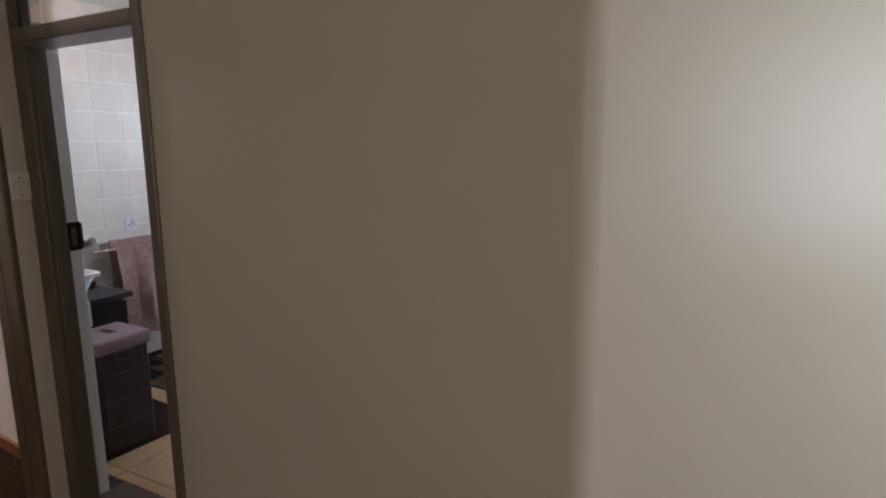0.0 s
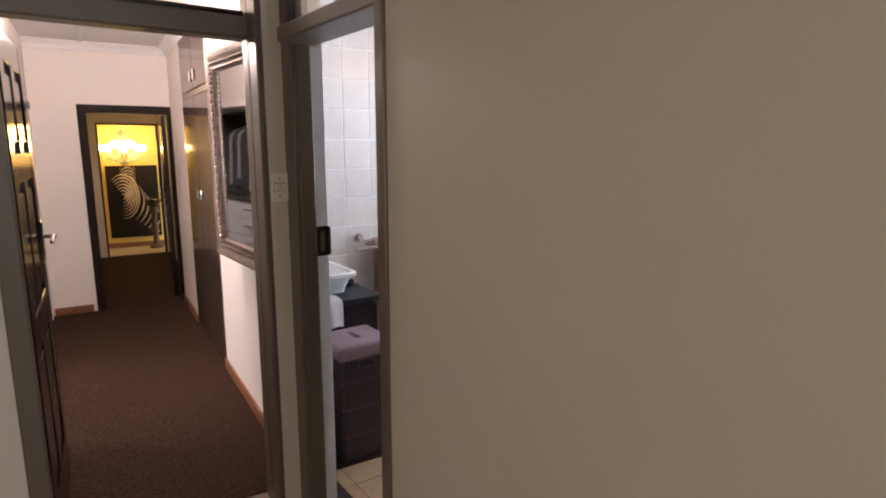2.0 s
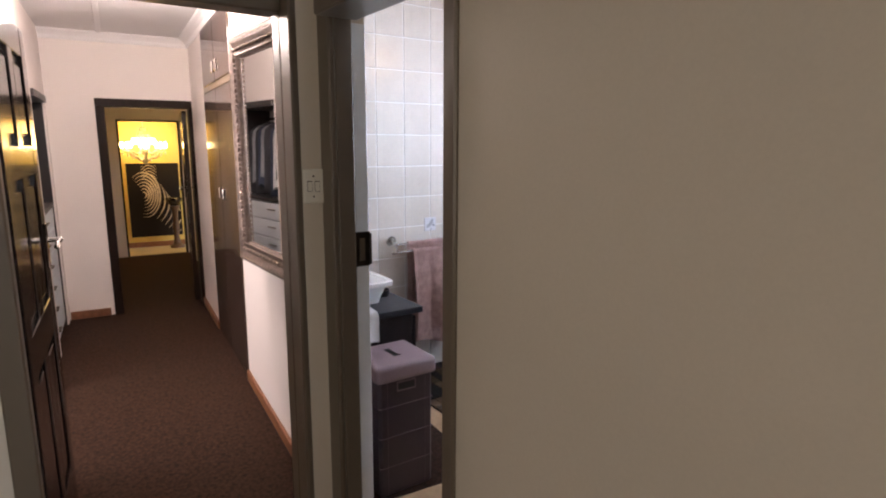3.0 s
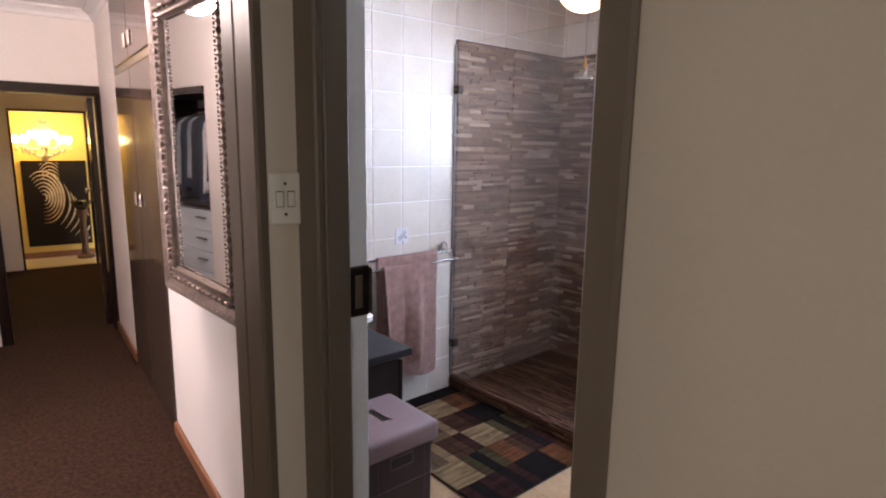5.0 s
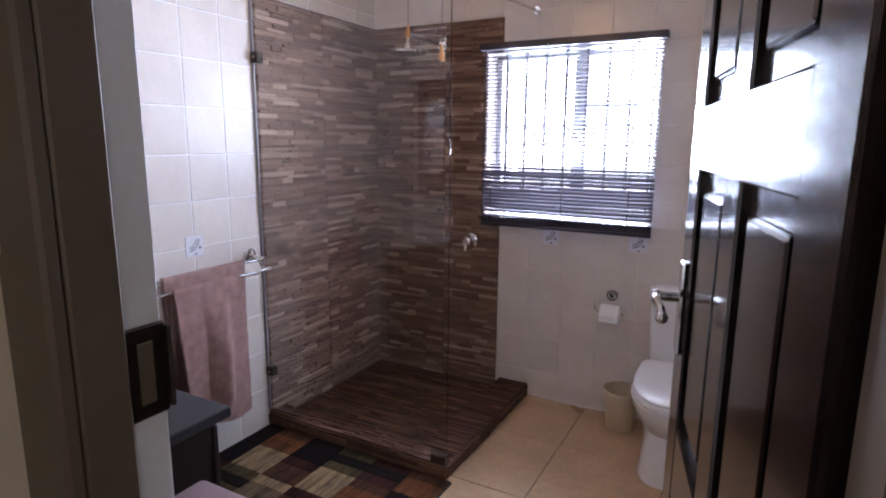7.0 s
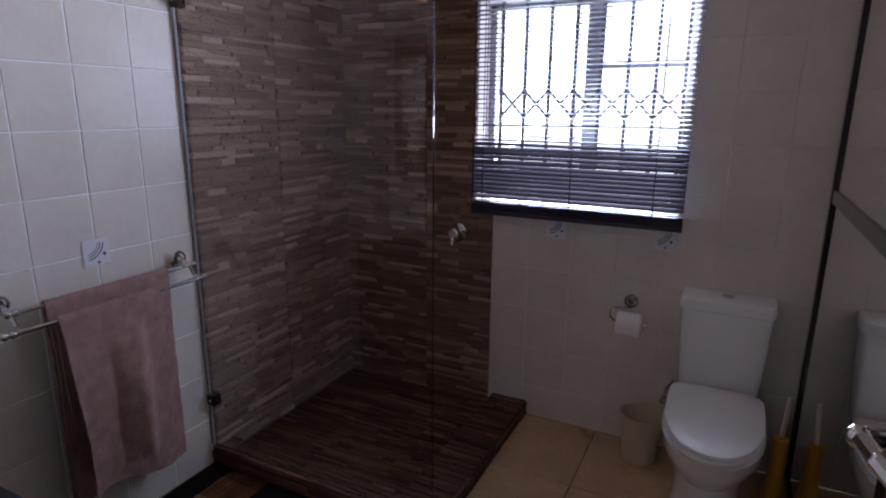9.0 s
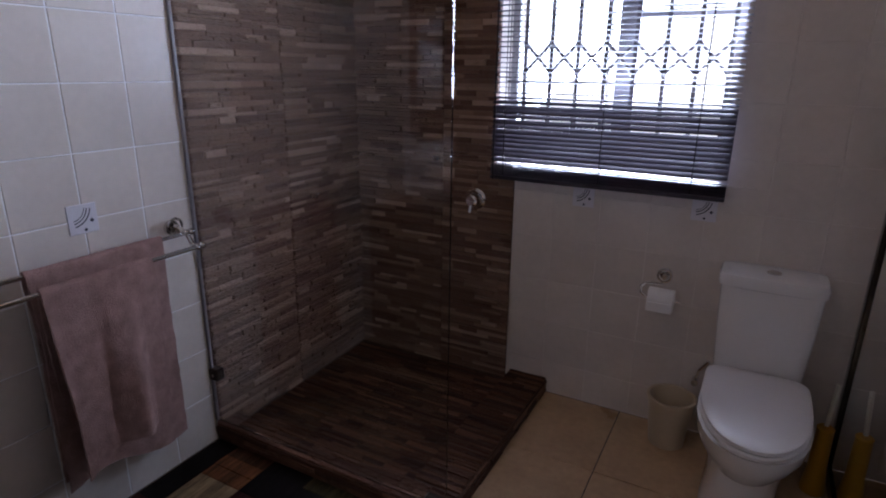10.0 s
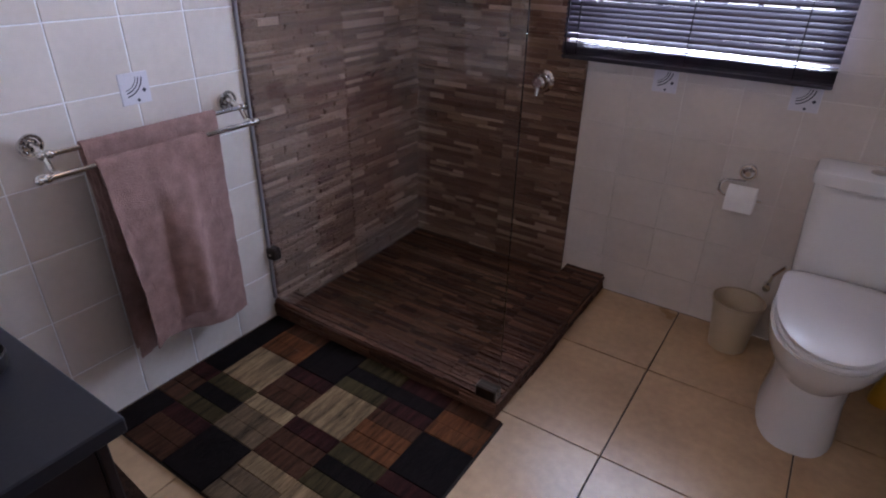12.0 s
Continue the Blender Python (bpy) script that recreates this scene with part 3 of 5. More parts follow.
solid("wall_bath_front", B(((-5.2, 4.881, 0), (-3.62, 4.892, 2.5))), WALL_TILE, "cream tiled bathroom wall beside the door", "wall", "structure", m=PASSAGE)
solid("wall_bath_door", B(((-2.782, 4.872, 0), (-2.68, 4.88, 2.5)), ((-3.62, 4.872, 2.305), (-2.782, 4.88, 2.5))), WALL_TILE, "cream tiled bathroom wall above the door", "wall", "structure")
solid("ceiling_bathroom", B(((-5.16, 4.88, 2.5), (-2.58, 7.7, 2.58))), CEILING_BATH, "cream bathroom ceiling, out of view, toned down to cut bounced light", "ceiling", "structure")
solid("threshold", B(((-3.56, 4.70, -0.001), (-2.83, 4.94, 0.006)), bevel=0.003), HALL_FLOOR, "brown threshold strip in the doorway", "threshold", "structure")
floor_bath = solid("floor_bathroom", B(((-5.058, 4.87, -0.08), (-2.68, 7.478, -0.006))), FLOOR_GROUT, "beige ceramic floor tiles with dark joints", "floor", "structure")


def window():
    t = tagged(new("window_1"), "white steel casement window with a burglar grille", "window", "", "structure")
    y = 7.60
    part("sill", B(((WX0 - 0.0, 7.48, WZ0 - 0.0), (WX1, 7.69, WZ0 + 0.012)), bevel=0.003), WALL_TILE, t)
    bm = B(((WX0, y, WZ0), (WX0 + 0.03, y + 0.03, WZ1)), ((WX1 - 0.03, y, WZ0), (WX1, y + 0.03, WZ1)), ((WX0, y, WZ0), (WX1, y + 0.03, WZ0 + 0.03)), ((WX0, y, WZ1 - 0.03), (WX1, y + 0.03, WZ1)))
    f = part("window_frame", bm, STEEL_WINDOW, t)
    part("mullion", B(((-3.84, y - 0.01, WZ0), (-3.77, y + 0.03, WZ1)), bevel=0.004), STEEL_WINDOW, f)
    part("transom", B(((-3.77, y - 0.006, 1.65), (WX1, y + 0.03, 1.685)), bevel=0.003), STEEL_WINDOW, f)
    part("window_stay", B(((-3.68, y - 0.03, 1.69), (-3.46, y - 0.018, 1.70)), bevel=0.002), BRASS_DARK, f)
    for x0, x1 in ((WX0 + 0.03, -3.84), (-3.77, WX1 - 0.03)):
        p = part("pane", B(((x0, y + 0.012, WZ0 + 0.03), (x1, y + 0.016, WZ1 - 0.03))), GLASS, t)
        p.visible_shadow = False


window()


def burglar_grille():
    t = thing("burglar_grille", "grey steel burglar grille with a lattice band in the window", "burglar grille")
    y = 7.555
    xs = [-4.215 + i * 0.1135 for i in range(8)]
    for x in xs:
        part("bar", B(((x - 0.008, y - 0.006, WZ0), (x + 0.008, y + 0.006, WZ1))), BAR_STEEL, t)
        for z in (1.445, 1.565):
            part("rivet", ball(bmesh.new(), (x, y - 0.006, z), 0.013, 8), BAR_STEEL, t)
    for a, b in zip(xs, xs[1:]):
        for z0, z1 in ((1.445, 1.565), (1.565, 1.445)):
            part("lattice_link", rod(bmesh.new(), (a, y - 0.004, z0), (b, y - 0.004, z1), 0.0075, 6), BAR_STEEL, t)
    part("cross_bar", B(((WX0, y - 0.003, 1.40), (WX1, y + 0.005, 1.412))), BAR_STEEL, t)


burglar_grille()


def venetian_blind():
    t = thing("venetian_blind", "dark plum venetian blind lowered over the bathroom window", "blind")
    x0, x1, y = -4.300, -3.365, 7.425
    xc = (x0 + x1) / 2
    part("head_rail", B(((x0 - 0.02, y - 0.028, 1.955), (x1 + 0.015, y + 0.028, 1.99)), bevel=0.004), BLIND, t)
    base = bmesh.new()
    # a slightly crowned slat
    prof = [(-0.0125, 0.0), (-0.006, 0.0016), (0.0, 0.0021), (0.006, 0.0016), (0.0125, 0.0)]
    loft(base, [[(x, a, b) for a, b in prof] + [(x, a, b - 0.0007) for a, b in reversed(prof)] for x in (x0 - xc, x1 - xc)])
    me = mesh_of("slat", base, BLIND)
    z, i = 1.94, 0
    while z > 1.062:
        ob = new("slat", me)
        ob.parent = t
        k = min(1.0, max(0.0, (1.40 - z) / 0.10))
        tilt = -8 + 0.8 * math.sin(i * 1.7) + (55 + 5 * math.sin(i * 2.9)) * (k if z > 1.08 else 0.1)
        sag = 0.0015 * math.sin(i * 0.9)
        ob.matrix_world = pose(xc, y, z - sag, tilt, 0.12 * math.sin(i * 2.3), 0)
        z -= 0.0198
        i += 1
    # spare slats stacked on the bottom rail, hanging a little crooked
    for j in range(9):
        ob = new("slat", me)
        ob.parent = t
        ob.matrix_world = pose(xc, y - 0.002 * (j % 2), 1.058 - 0.0047 * j, -1 + 2 * (j % 3), (0.22 if j < 2 else 0.04), 0)
    part("bottom_rail", B(((x0, y - 0.014, 1.000), (x1, y + 0.014, 1.015)), bevel=0.003), BLIND, t)
    for x in (x0 + 0.06, -3.83, x1 - 0.12):
        for dy in (-0.0145, 0.0145):
            part("ladder_cord", rod(bmesh.new(), (x, y + dy, 1.02), (x, y + dy, 1.955), 0.0016, 6), CORD, t)
    part("pull_cord", rod(bmesh.new(), (x0 + 0.02, y - 0.03, 1.0), (x0 + 0.02, y - 0.03, 1.955), 0.0025, 6), CORD, t)


venetian_blind()


def d_ring(cx, cy, z, ax, front, back, k=36):
    """A seat's outline: round to the front, nearly square at the hinge."""
    pts = []
    for i in range(k):
        a = 2 * math.pi * i / k
        c, q = math.cos(a), math.sin(a)
        p = 7.0 if q > 0 else 2.15
        pts.append((cx + ax * math.copysign(abs(c) ** (2 / p), c), cy + (back if q > 0 else front) * math.copysign(abs(q) ** (2 / p), q), z))
    return pts


def toilet():
    t = thing("toilet", "white ceramic close-coupled toilet with its lid down", "toilet")
    cx = -3.167
    bm = bmesh.new()
    rings = [ring(cx, 7.11, 0.0, 0.122, 0.255, power=2.6), ring(cx, 7.11, 0.03, 0.119, 0.25, power=2.6), ring(cx, 7.12, 0.14, 0.110, 0.238, power=2.5),
             ring(cx, 7.12, 0.22, 0.125, 0.235), ring(cx, 7.09, 0.29, 0.158, 0.275), ring(cx, 7.075, 0.345, 0.168, 0.298, power=2.2), ring(cx, 7.07, 0.385, 0.170, 0.302, power=2.3)]
    loft(bm, rings)
    box(bm, (cx - 0.13, 7.24, 0.20), (cx + 0.13, 7.455, 0.385), 0.03, 3)
    part("bowl", bm, CERAMIC, t, smooth=True)
    bm = bmesh.new()
    loft(bm, [d_ring(cx, 7.09, z, a, a + 0.163, a + 0.022) for z, a in ((0.387, 0.158), (0.391, 0.164), (0.402, 0.166), (0.408, 0.161))])
    part("seat", bm, SEAT_PLASTIC, t, "white plastic seat", smooth=True)
    bm = bmesh.new()
    loft(bm, [d_ring(cx, 7.09, z, a, a + 0.162, a + 0.02) for z, a in ((0.411, 0.160), (0.415, 0.165), (0.424, 0.164), (0.431, 0.153), (0.434, 0.115))])
    part("lid", bm, SEAT_PLASTIC, t, "white plastic lid, closed", smooth=True)
    bm = bmesh.new()
    loft(bm, [ring(cx, 7.375, z, a, b, 32, 7) for z, a, b in ((0.36, 0.138, 0.075), (0.40, 0.146, 0.083), (0.60, 0.158, 0.09), (0.728, 0.163, 0.092))])
    c = part("cistern", bm, CERAMIC, t, smooth=True)
    bm = bmesh.new()
    loft(bm, [ring(cx, 7.372, z, a, b, 32, 6) for z, a, b in ((0.728, 0.163, 0.092), (0.731, 0.172, 0.098), (0.760, 0.173, 0.099), (0.772, 0.167, 0.094), (0.777, 0.14, 0.075))])
    part("cistern_lid", bm, CERAMIC, c, smooth=True)
    part("flush_button", lathe(bmesh.new(), [(0.024, 0.775), (0.024, 0.781), (0.018, 0.784)], 16, Matrix.Translation((cx, 7.36, 0))), CHROME, c, "chrome dual flush button", smooth=True)
    bm = bmesh.new()
    rod(bm, (cx - 0.20, 7.44, 0.26), (cx - 0.20, 7.40, 0.26), 0.014)
    tube(bm, [(cx - 0.20, 7.42, 0.26), (cx - 0.19, 7.40, 0.32), (cx - 0.16, 7.39, 0.37)], 0.007)
    part("water_valve", bm, CHROME, t, "chrome angle valve and hose", smooth=True)


toilet()


def shower_screen():
    t = thing("shower_screen", "frameless clear glass shower screen on bronze clips", "shower screen")
    part("glass_panel", B(((-5.046, 6.466, 0.088), (-4.0, 6.474, 2.10))), GLASS, t).visible_shadow = False
    for z in (1.845, 0.30):
        c = part("clip", B(((-5.049, 6.448, z - 0.025), (-5.003, 6.492, z + 0.025)), bevel=0.004), BRASS_DARK, t, "dark bronze glass clip")
        part("screw", rod(bmesh.new(), (-5.024, 6.448, z), (-5.024, 6.445, z), 0.006, 8), CHROME, c)
    part("clip", B(((-4.075, 6.448, 0.072), (-4.0, 6.492, 0.118)), bevel=0.004), BRASS_DARK, t, "dark bronze glass clip")
    part("wall_channel", B(((-5.05, 6.454, 0.088), (-5.036, 6.4655, 2.10)), bevel=0.002), CHANNEL, t, "pale wall channel")
    bm = bmesh.new()
    rod(bm, (-4.01, 6.45, 2.085), (-4.02, 7.478, 2.145), 0.008)
    rod(bm, (-4.02, 7.455, 2.1445), (-4.02, 7.478, 2.145), 0.02, 16)
    box(bm, (-4.03, 6.45, 2.07), (-3.99, 6.49, 2.11), 0.004)
    part("stay_bar", bm, CHROME, t, "chrome stay bar to the wall", smooth=True)


shower_screen()


def shower_head():
    t = thing("overhead_shower", "round chrome shower rose on a wall arm", "shower")
    bm = bmesh.new()
    rod(bm, (-4.58, 7.452, 2.0), (-4.58, 7.465, 2.0), 0.028, 20)
    tube(bm, [(-4.58, 7.455, 2.0), (-4.58, 7.22, 2.015), (-4.58, 7.12, 2.01), (-4.58, 7.09, 1.985), (-4.58, 7.085, 1.955)], 0.010)
    part("arm", bm, CHROME, t, smooth=True)
    part("rose", lathe(bmesh.new(), [(0.016, 0.045), (0.02, 0.02), (0.085, 0.010), (0.095, 0.004), (0.095, -0.006), (0.08, -0.010)][::-1], 32, Matrix.Translation((-4.58, 7.085, 1.92))), CHROME, t, smooth=True)


shower_head()


def wall_hook(x, y, z, nx, ny):
    t = thing("wall_hook", "small chrome hook on the stone-clad shower wall", "hook")
    p, n = Vector((x, y, z)), Vector((nx, ny, 0))
    part("rose", rod(bmesh.new(), p - n * 0.03, p + n * 0.004, 0.011, 14), CHROME, t, smooth=True)
    bm = tube(bmesh.new(), [p, p + n * 0.025 + Vector((0, 0, -0.006)), p + n * 0.032 + Vector((0, 0, 0.010))], 0.0045)
    ball(bm, p + n * 0.032 + Vector((0, 0, 0.012)), 0.008, 10)
    part("hook", bm, CHROME, t, smooth=True)


wall_hook(-4.58, 7.447, 1.06, 0, -1)
wall_hook(-5.026, 7.085, 0.90, 1, 0)


def pull_cord(x, y, z):
    t = thing("pull_cord", "thin cord hanging from the ceiling with an orange toggle", "pull cord")
    part("cord", rod(bmesh.new(), (x, y, z + 0.03), (x, y, 2.5), 0.0015, 6), CORD, t)
    part("toggle", lathe(bmesh.new(), [(0.004, -0.035), (0.011, -0.03), (0.012, -0.01), (0.006, 0.02), (0.003, 0.035)], 14, Matrix.Translation((x, y, z))), ORANGE_WOOD, t, "orange varnished toggle", smooth=True)


pull_cord(-4.09, 6.56, 1.82)
pull_cord(-4.50, 6.96, 2.0)


def mixer():
    t = thing("shower_mixer", "chrome single-lever shower mixer on the stone wall", "tap")
    c = Vector((-4.375, 7.445, 0.895))
    m = Matrix.Translation(c) @ pose(0, 0, 0, 90)
    part("cover_plate", lathe(bmesh.new(), [(0.048, 0), (0.047, 0.006), (0.036, 0.014), (0.030, 0.030)], 28, m), CHROME, t, smooth=True)
    bm = lathe(bmesh.new(), [(0.028, 0.028), (0.028, 0.062), (0.020, 0.070)], 24, m)
    rod(bm, c + Vector((0, -0.055, -0.01)), c + Vector((0.0, -0.072, -0.052)), 0.013, 12, 0.009)
    part("lever", bm, CHROME, t, smooth=True)


mixer()


def kerb():
    t = thing("shower_kerb", "raised shower kerb clad in split stone strips", "shower kerb")
    part("front_kerb", B(((-5.05, 6.46, -0.005), (-4.18, 6.57, 0.066)), bevel=0.006), STONE_BACK, t)
    part("side_kerb", B(((-4.18, 6.46, -0.005), (-4.002, 7.47, 0.066)), bevel=0.006), STONE_BACK, t)
    return t


KERB = kerb()
solid("shower_floor", B(((-5.05, 6.57, -0.006), (-4.18, 7.47, 0.018))), STONE_BACK, "shower floor of brown stone strips", "floor", "structure")


def towel_rail():
    t = thing("towel_rail", "chrome double towel rail with turned ends", "towel rail")
    for y in (5.76, 6.365):
        bm = bmesh.new()
        rod(bm, (-5.05, y, 0.915), (-5.035, y, 0.915), 0.026, 20)
        tube(bm, [(-5.04, y, 0.925), (-5.005, y, 0.922), (-4.968, y, 0.908), (-4.945, y, 0.872), (-4.918, y, 0.866)], 0.008)
        m = Matrix.Translation((-5.02, y, 0.925)) @ pose(0, 0, 0, 90)
        for i in range(14):
            a0, a1 = 2 * math.pi * i / 14, 2 * math.pi * (i + 1) / 14
            rod(bm, (-5.02 + 0.0, y + 0.026 * math.cos(a0), 0.925 + 0.026 * math.sin(a0)), (-5.02, y + 0.026 * math.cos(a1), 0.925 + 0.026 * math.sin(a1)), 0.005, 6)
        part("bracket", bm, CHROME, t, smooth=True)
    for x, z, a, b in ((-4.968, 0.908, 5.755, 6.385), (-4.918, 0.866, 5.715, 6.385)):
        bm = rod(bmesh.new(), (x, a, z), (x, b, z), 0.0075, 12)
        for y in (a, b, a + 0.02, b - 0.02):
            ball(bm, (x, y, z), 0.0125, 10)
        part("rail", bm, CHROME, t, smooth=True)


towel_rail()


def hung_towel(name, label, x, z, y0, y1, front, back, seed, spread, nar=0.0, drop=0.0, amp=1.0):
    """A towel folded over a rail: front and back drops with soft folds."""
    rnd = random.Random(seed)
    ph = [rnd.uniform(0, 6.28) for _ in range(6)]
    bm = bmesh.new()
    nu, cols = 72, 60
    prof = []
    for i in range(nu + 1):
        s = i / nu
        if s < 0.44:
            prof.append((-spread * 0.8, -back * (1 - s / 0.44), -1))
        elif s < 0.56:
            a = math.pi * (s - 0.44) / 0.12
            prof.append((-math.cos(a) * 0.013, math.sin(a) * 0.013, 0))
        else:
            prof.append((spread, -front * ((s - 0.56) / 0.44), 1))
    grid = []
    for j in range(cols + 1):
        v = j / cols
        col = []
        for dx, dz, side in prof:
            d = min(1, -dz / 0.35) if dz < 0 else 0
            fold = 0.018 * math.sin(v * 6.5 + ph[0] + 1.3 * d) + 0.009 * math.sin(v * 12 + ph[1] - 1.6 * d) + 0.0022 * math.sin(v * 27 + ph[2] + 3 * d)
            base = dx if side == 0 else (0.013 if side > 0 else -0.013) + (dx - (0.013 if side > 0 else -0.013)) * d
            xx = x + base + max(-0.012, fold * amp) * d * (1 if side >= 0 else 0.25)
            yy = y0 + (y1 - y0) * v
            yc = (y0 + y1) / 2
            yy = yc + (yy - yc) * (1 - nar * d) + 0.012 * math.sin(ph[3] + 3 * v + 2 * d) * d
            zz = z + dz + (0.030 * math.sin(v * 5 + ph[4]) * d * d if dz < -0.2 else 0) + drop * (v - 0.5) * d * (1 if side > 0 else 0)
            fuzz = [rnd.uniform(-0.0012, 0.0012) for _ in range(3)]
            col.append(bm.verts.new((xx + fuzz[0], yy + fuzz[1], zz + fuzz[2])))
        grid.append(col)
    for a, b in zip(grid, grid[1:]):
        for i in range(nu):
            bm.faces.new((a[i], a[i + 1], b[i + 1], b[i]))
    bmesh.ops.recalc_face_normals(bm, faces=bm.faces[:])
    bmesh.ops.solidify(bm, geom=bm.faces[:], thickness=0.006)
    solid(name, bm, TOWEL, label, "towel", smooth=True)


hung_towel("bath_towel", "dusty pink terry towel folded over the back rail", -4.968, 0.909, 5.85, 6.265, 0.70, 0.68, 4, 0.014, 0.0, 0.02, 0.35)
hung_towel("hand_towel", "dusty pink terry towel draped over the front rail", -4.918, 0.867, 5.856, 6.186, 0.545, 0.40, 9, 0.046, 0.06, 0.12, 1.35)

# rug
RUG = thing("rug", "patchwork rug of brown, orange, cream and black squares", "rug")
part("backing", B(((-5.04, 5.718, 0.0), (-3.962, 6.452, 0.007)), bevel=0.003), material("rug_edge", (0.02, 0.014, 0.012), 0.95), RUG, "dark bound edge")
RUGC = {"b": (0.0083, 0.0054, 0.0054), "o": (0.1346, 0.0481, 0.0189), "c": (0.2391, 0.1583, 0.0849), "r": (0.0359, 0.0108, 0.0096), "g": (0.0567, 0.0411, 0.0182), "t": (0.1238, 0.0827, 0.0485), "n": (0.0659, 0.0274, 0.0153)}
RUGM = {k: material("rug_pile_" + n, c, 0.95, var=0.42, scale=55, fine=330, bump=1.0, dist=0.006, spec=0.1, stretch=(1.0, 0.1, 1.0)) for (k, c), n in zip(RUGC.items(), ("black", "orange", "cream", "red", "green", "tan", "brown"))}
PATCH = ("bobgro", "bcncob", "ngtngr", "bnbtcr")
COLS = (-5.03, -4.922, -4.73, -4.54, -4.345, -4.155, -3.968)
for r, row in enumerate(PATCH):
    for c, k in enumerate(row):
        h = 0.182
        x, x1, y = COLS[c], COLS[c + 1], 6.45 - (r + 1) * h
        # each square is woven in a few bands of slightly different pile height
        nb = 1 if k in "bc" else 3
        for q in range(nb):
            ya, yb = y + h * q / nb, y + h * (q + 1) / nb
            kk = {"g": "gbg", "r": "rbr", "o": "oon", "n": "nnr", "t": "ttc"}.get(k, k)[q]
            part("patch", B(((x, ya, 0.006), (x1 - 0.001, yb - 0.0006, 0.0125 + 0.001 * ((r * 3 + c + q) % 3))), bevel=0.002), RUGM[kk], RUG)


def hamper():
    t = thing("laundry_hamper", "plum leatherette laundry hamper with a mauve lid", "hamper")
    x0, x1, y0, y1 = -4.10, -3.825, 5.03, 5.31
    part("body", B(((x0 + 0.006, y0 + 0.006, 0.0), (x1 - 0.006, y1 - 0.006, 0.56)), bevel=0.012), HAMPER, t)
    for z in (0.14, 0.28, 0.42):
        part("seam", B(((x0 + 0.004, y0 + 0.004, z), (x1 - 0.004, y1 - 0.004, z + 0.004)), bevel=0.002), HAMPER_TRIM, t, "stitched seam")
    for y in (y0 + 0.045, y1 - 0.045):
        part("stitching", B(((x1 - 0.0065, y - 0.001, 0.02), (x1 - 0.0048, y + 0.001, 0.54))), HAMPER_TRIM, t, "pale stitched seam")
    bm = bmesh.new()
    box(bm, (x0 - 0.010, y0 - 0.010, 0.535), (x1 + 0.006, y1 + 0.014, 0.612), 0.022, 4)
    part("lid", bm, HAMPER_LID, t, "padded mauve lid", smooth=True)
    # the slot is not cut: a dark strip on the lid gives its shade
    sl = part("lid_slot", B(((-4.02, 5.160, 0.6105), (-3.925, 5.185, 0.6135)), bevel=0.001), CLOSET, t, "dark strip for the shade in the lid's finger slot")
    bm = bmesh.new()
    loft(bm, [[(-4.02, 5.182, z), (-3.93, 5.178, z + 0.004), (-3.915, 5.190, z), (-4.02, 5.202, z)] for z in (0.613, 0.617)])
    part("flap", bm, HAMPER_LID, sl, "mauve flap along the slot")
    f0, f1, g0, g1 = 5.12, 5.215, 0.487, 0.532
    h = part("handle_frame", B(((x1 - 0.006, f0, g0), (x1 - 0.001, f1, g0 + 0.006)), ((x1 - 0.006, f0, g1 - 0.006), (x1 - 0.001, f1, g1)), ((x1 - 0.006, f0, g0), (x1 - 0.001, f0 + 0.006, g1)), ((x1 - 0.006, f1 - 0.006, g0), (x1 - 0.001, f1, g1)), bevel=0.001), HAMPER_TRIM, t, "pale handle surround")
    # dark sheet in place of the shaded hole behind the handle
    part("handle_slot", B(((x1 - 0.007, f0 + 0.006, g0 + 0.006), (x1 - 0.003, f1 - 0.006, g1 - 0.006))), CLOSET, h)


hamper()


def vanity():
    t = thing("vanity_unit", "dark wenge vanity cabinet with a slate-coloured top", "vanity")
    part("cabinet", B(((-5.04, 5.035, 0.0), (-4.16, 5.40, 0.72)), bevel=0.003), VANITY_BODY, t)
    part("worktop", B(((-5.045, 5.032, 0.722), (-4.125, 5.44, 0.752)), bevel=0.003), VANITY_TOP, t)
    for x in (-5.03, -4.72, -4.43):
        d = part("door", B(((x, 5.40, 0.06), (x + 0.275, 5.417, 0.70)), bevel=0.003), VANITY_BODY, t)
        part("knob", ball(bmesh.new(), (x + 0.25, 5.427, 0.42), 0.011), CHROME, d, "chrome knob", smooth=True)


vanity()


def basin():
    t = thing("basin", "white ceramic counter basin on the vanity top", "basin")
    bm = bmesh.new()
    # a square-cornered bowl with a flat flared rim
    outer = [ring(-4.45, 5.20, z, a, b, 40, 9) for z, a, b in ((0.752, 0.150, 0.100), (0.775, 0.155, 0.104), (0.842, 0.186, 0.126), (0.850, 0.214, 0.150), (0.868, 0.216, 0.152), (0.870, 0.214, 0.150), (0.870, 0.192, 0.128), (0.800, 0.160, 0.100), (0.778, 0.060, 0.040))]
    loft(bm, outer)
    part("bowl", bm, CERAMIC, t, smooth=True)


basin()


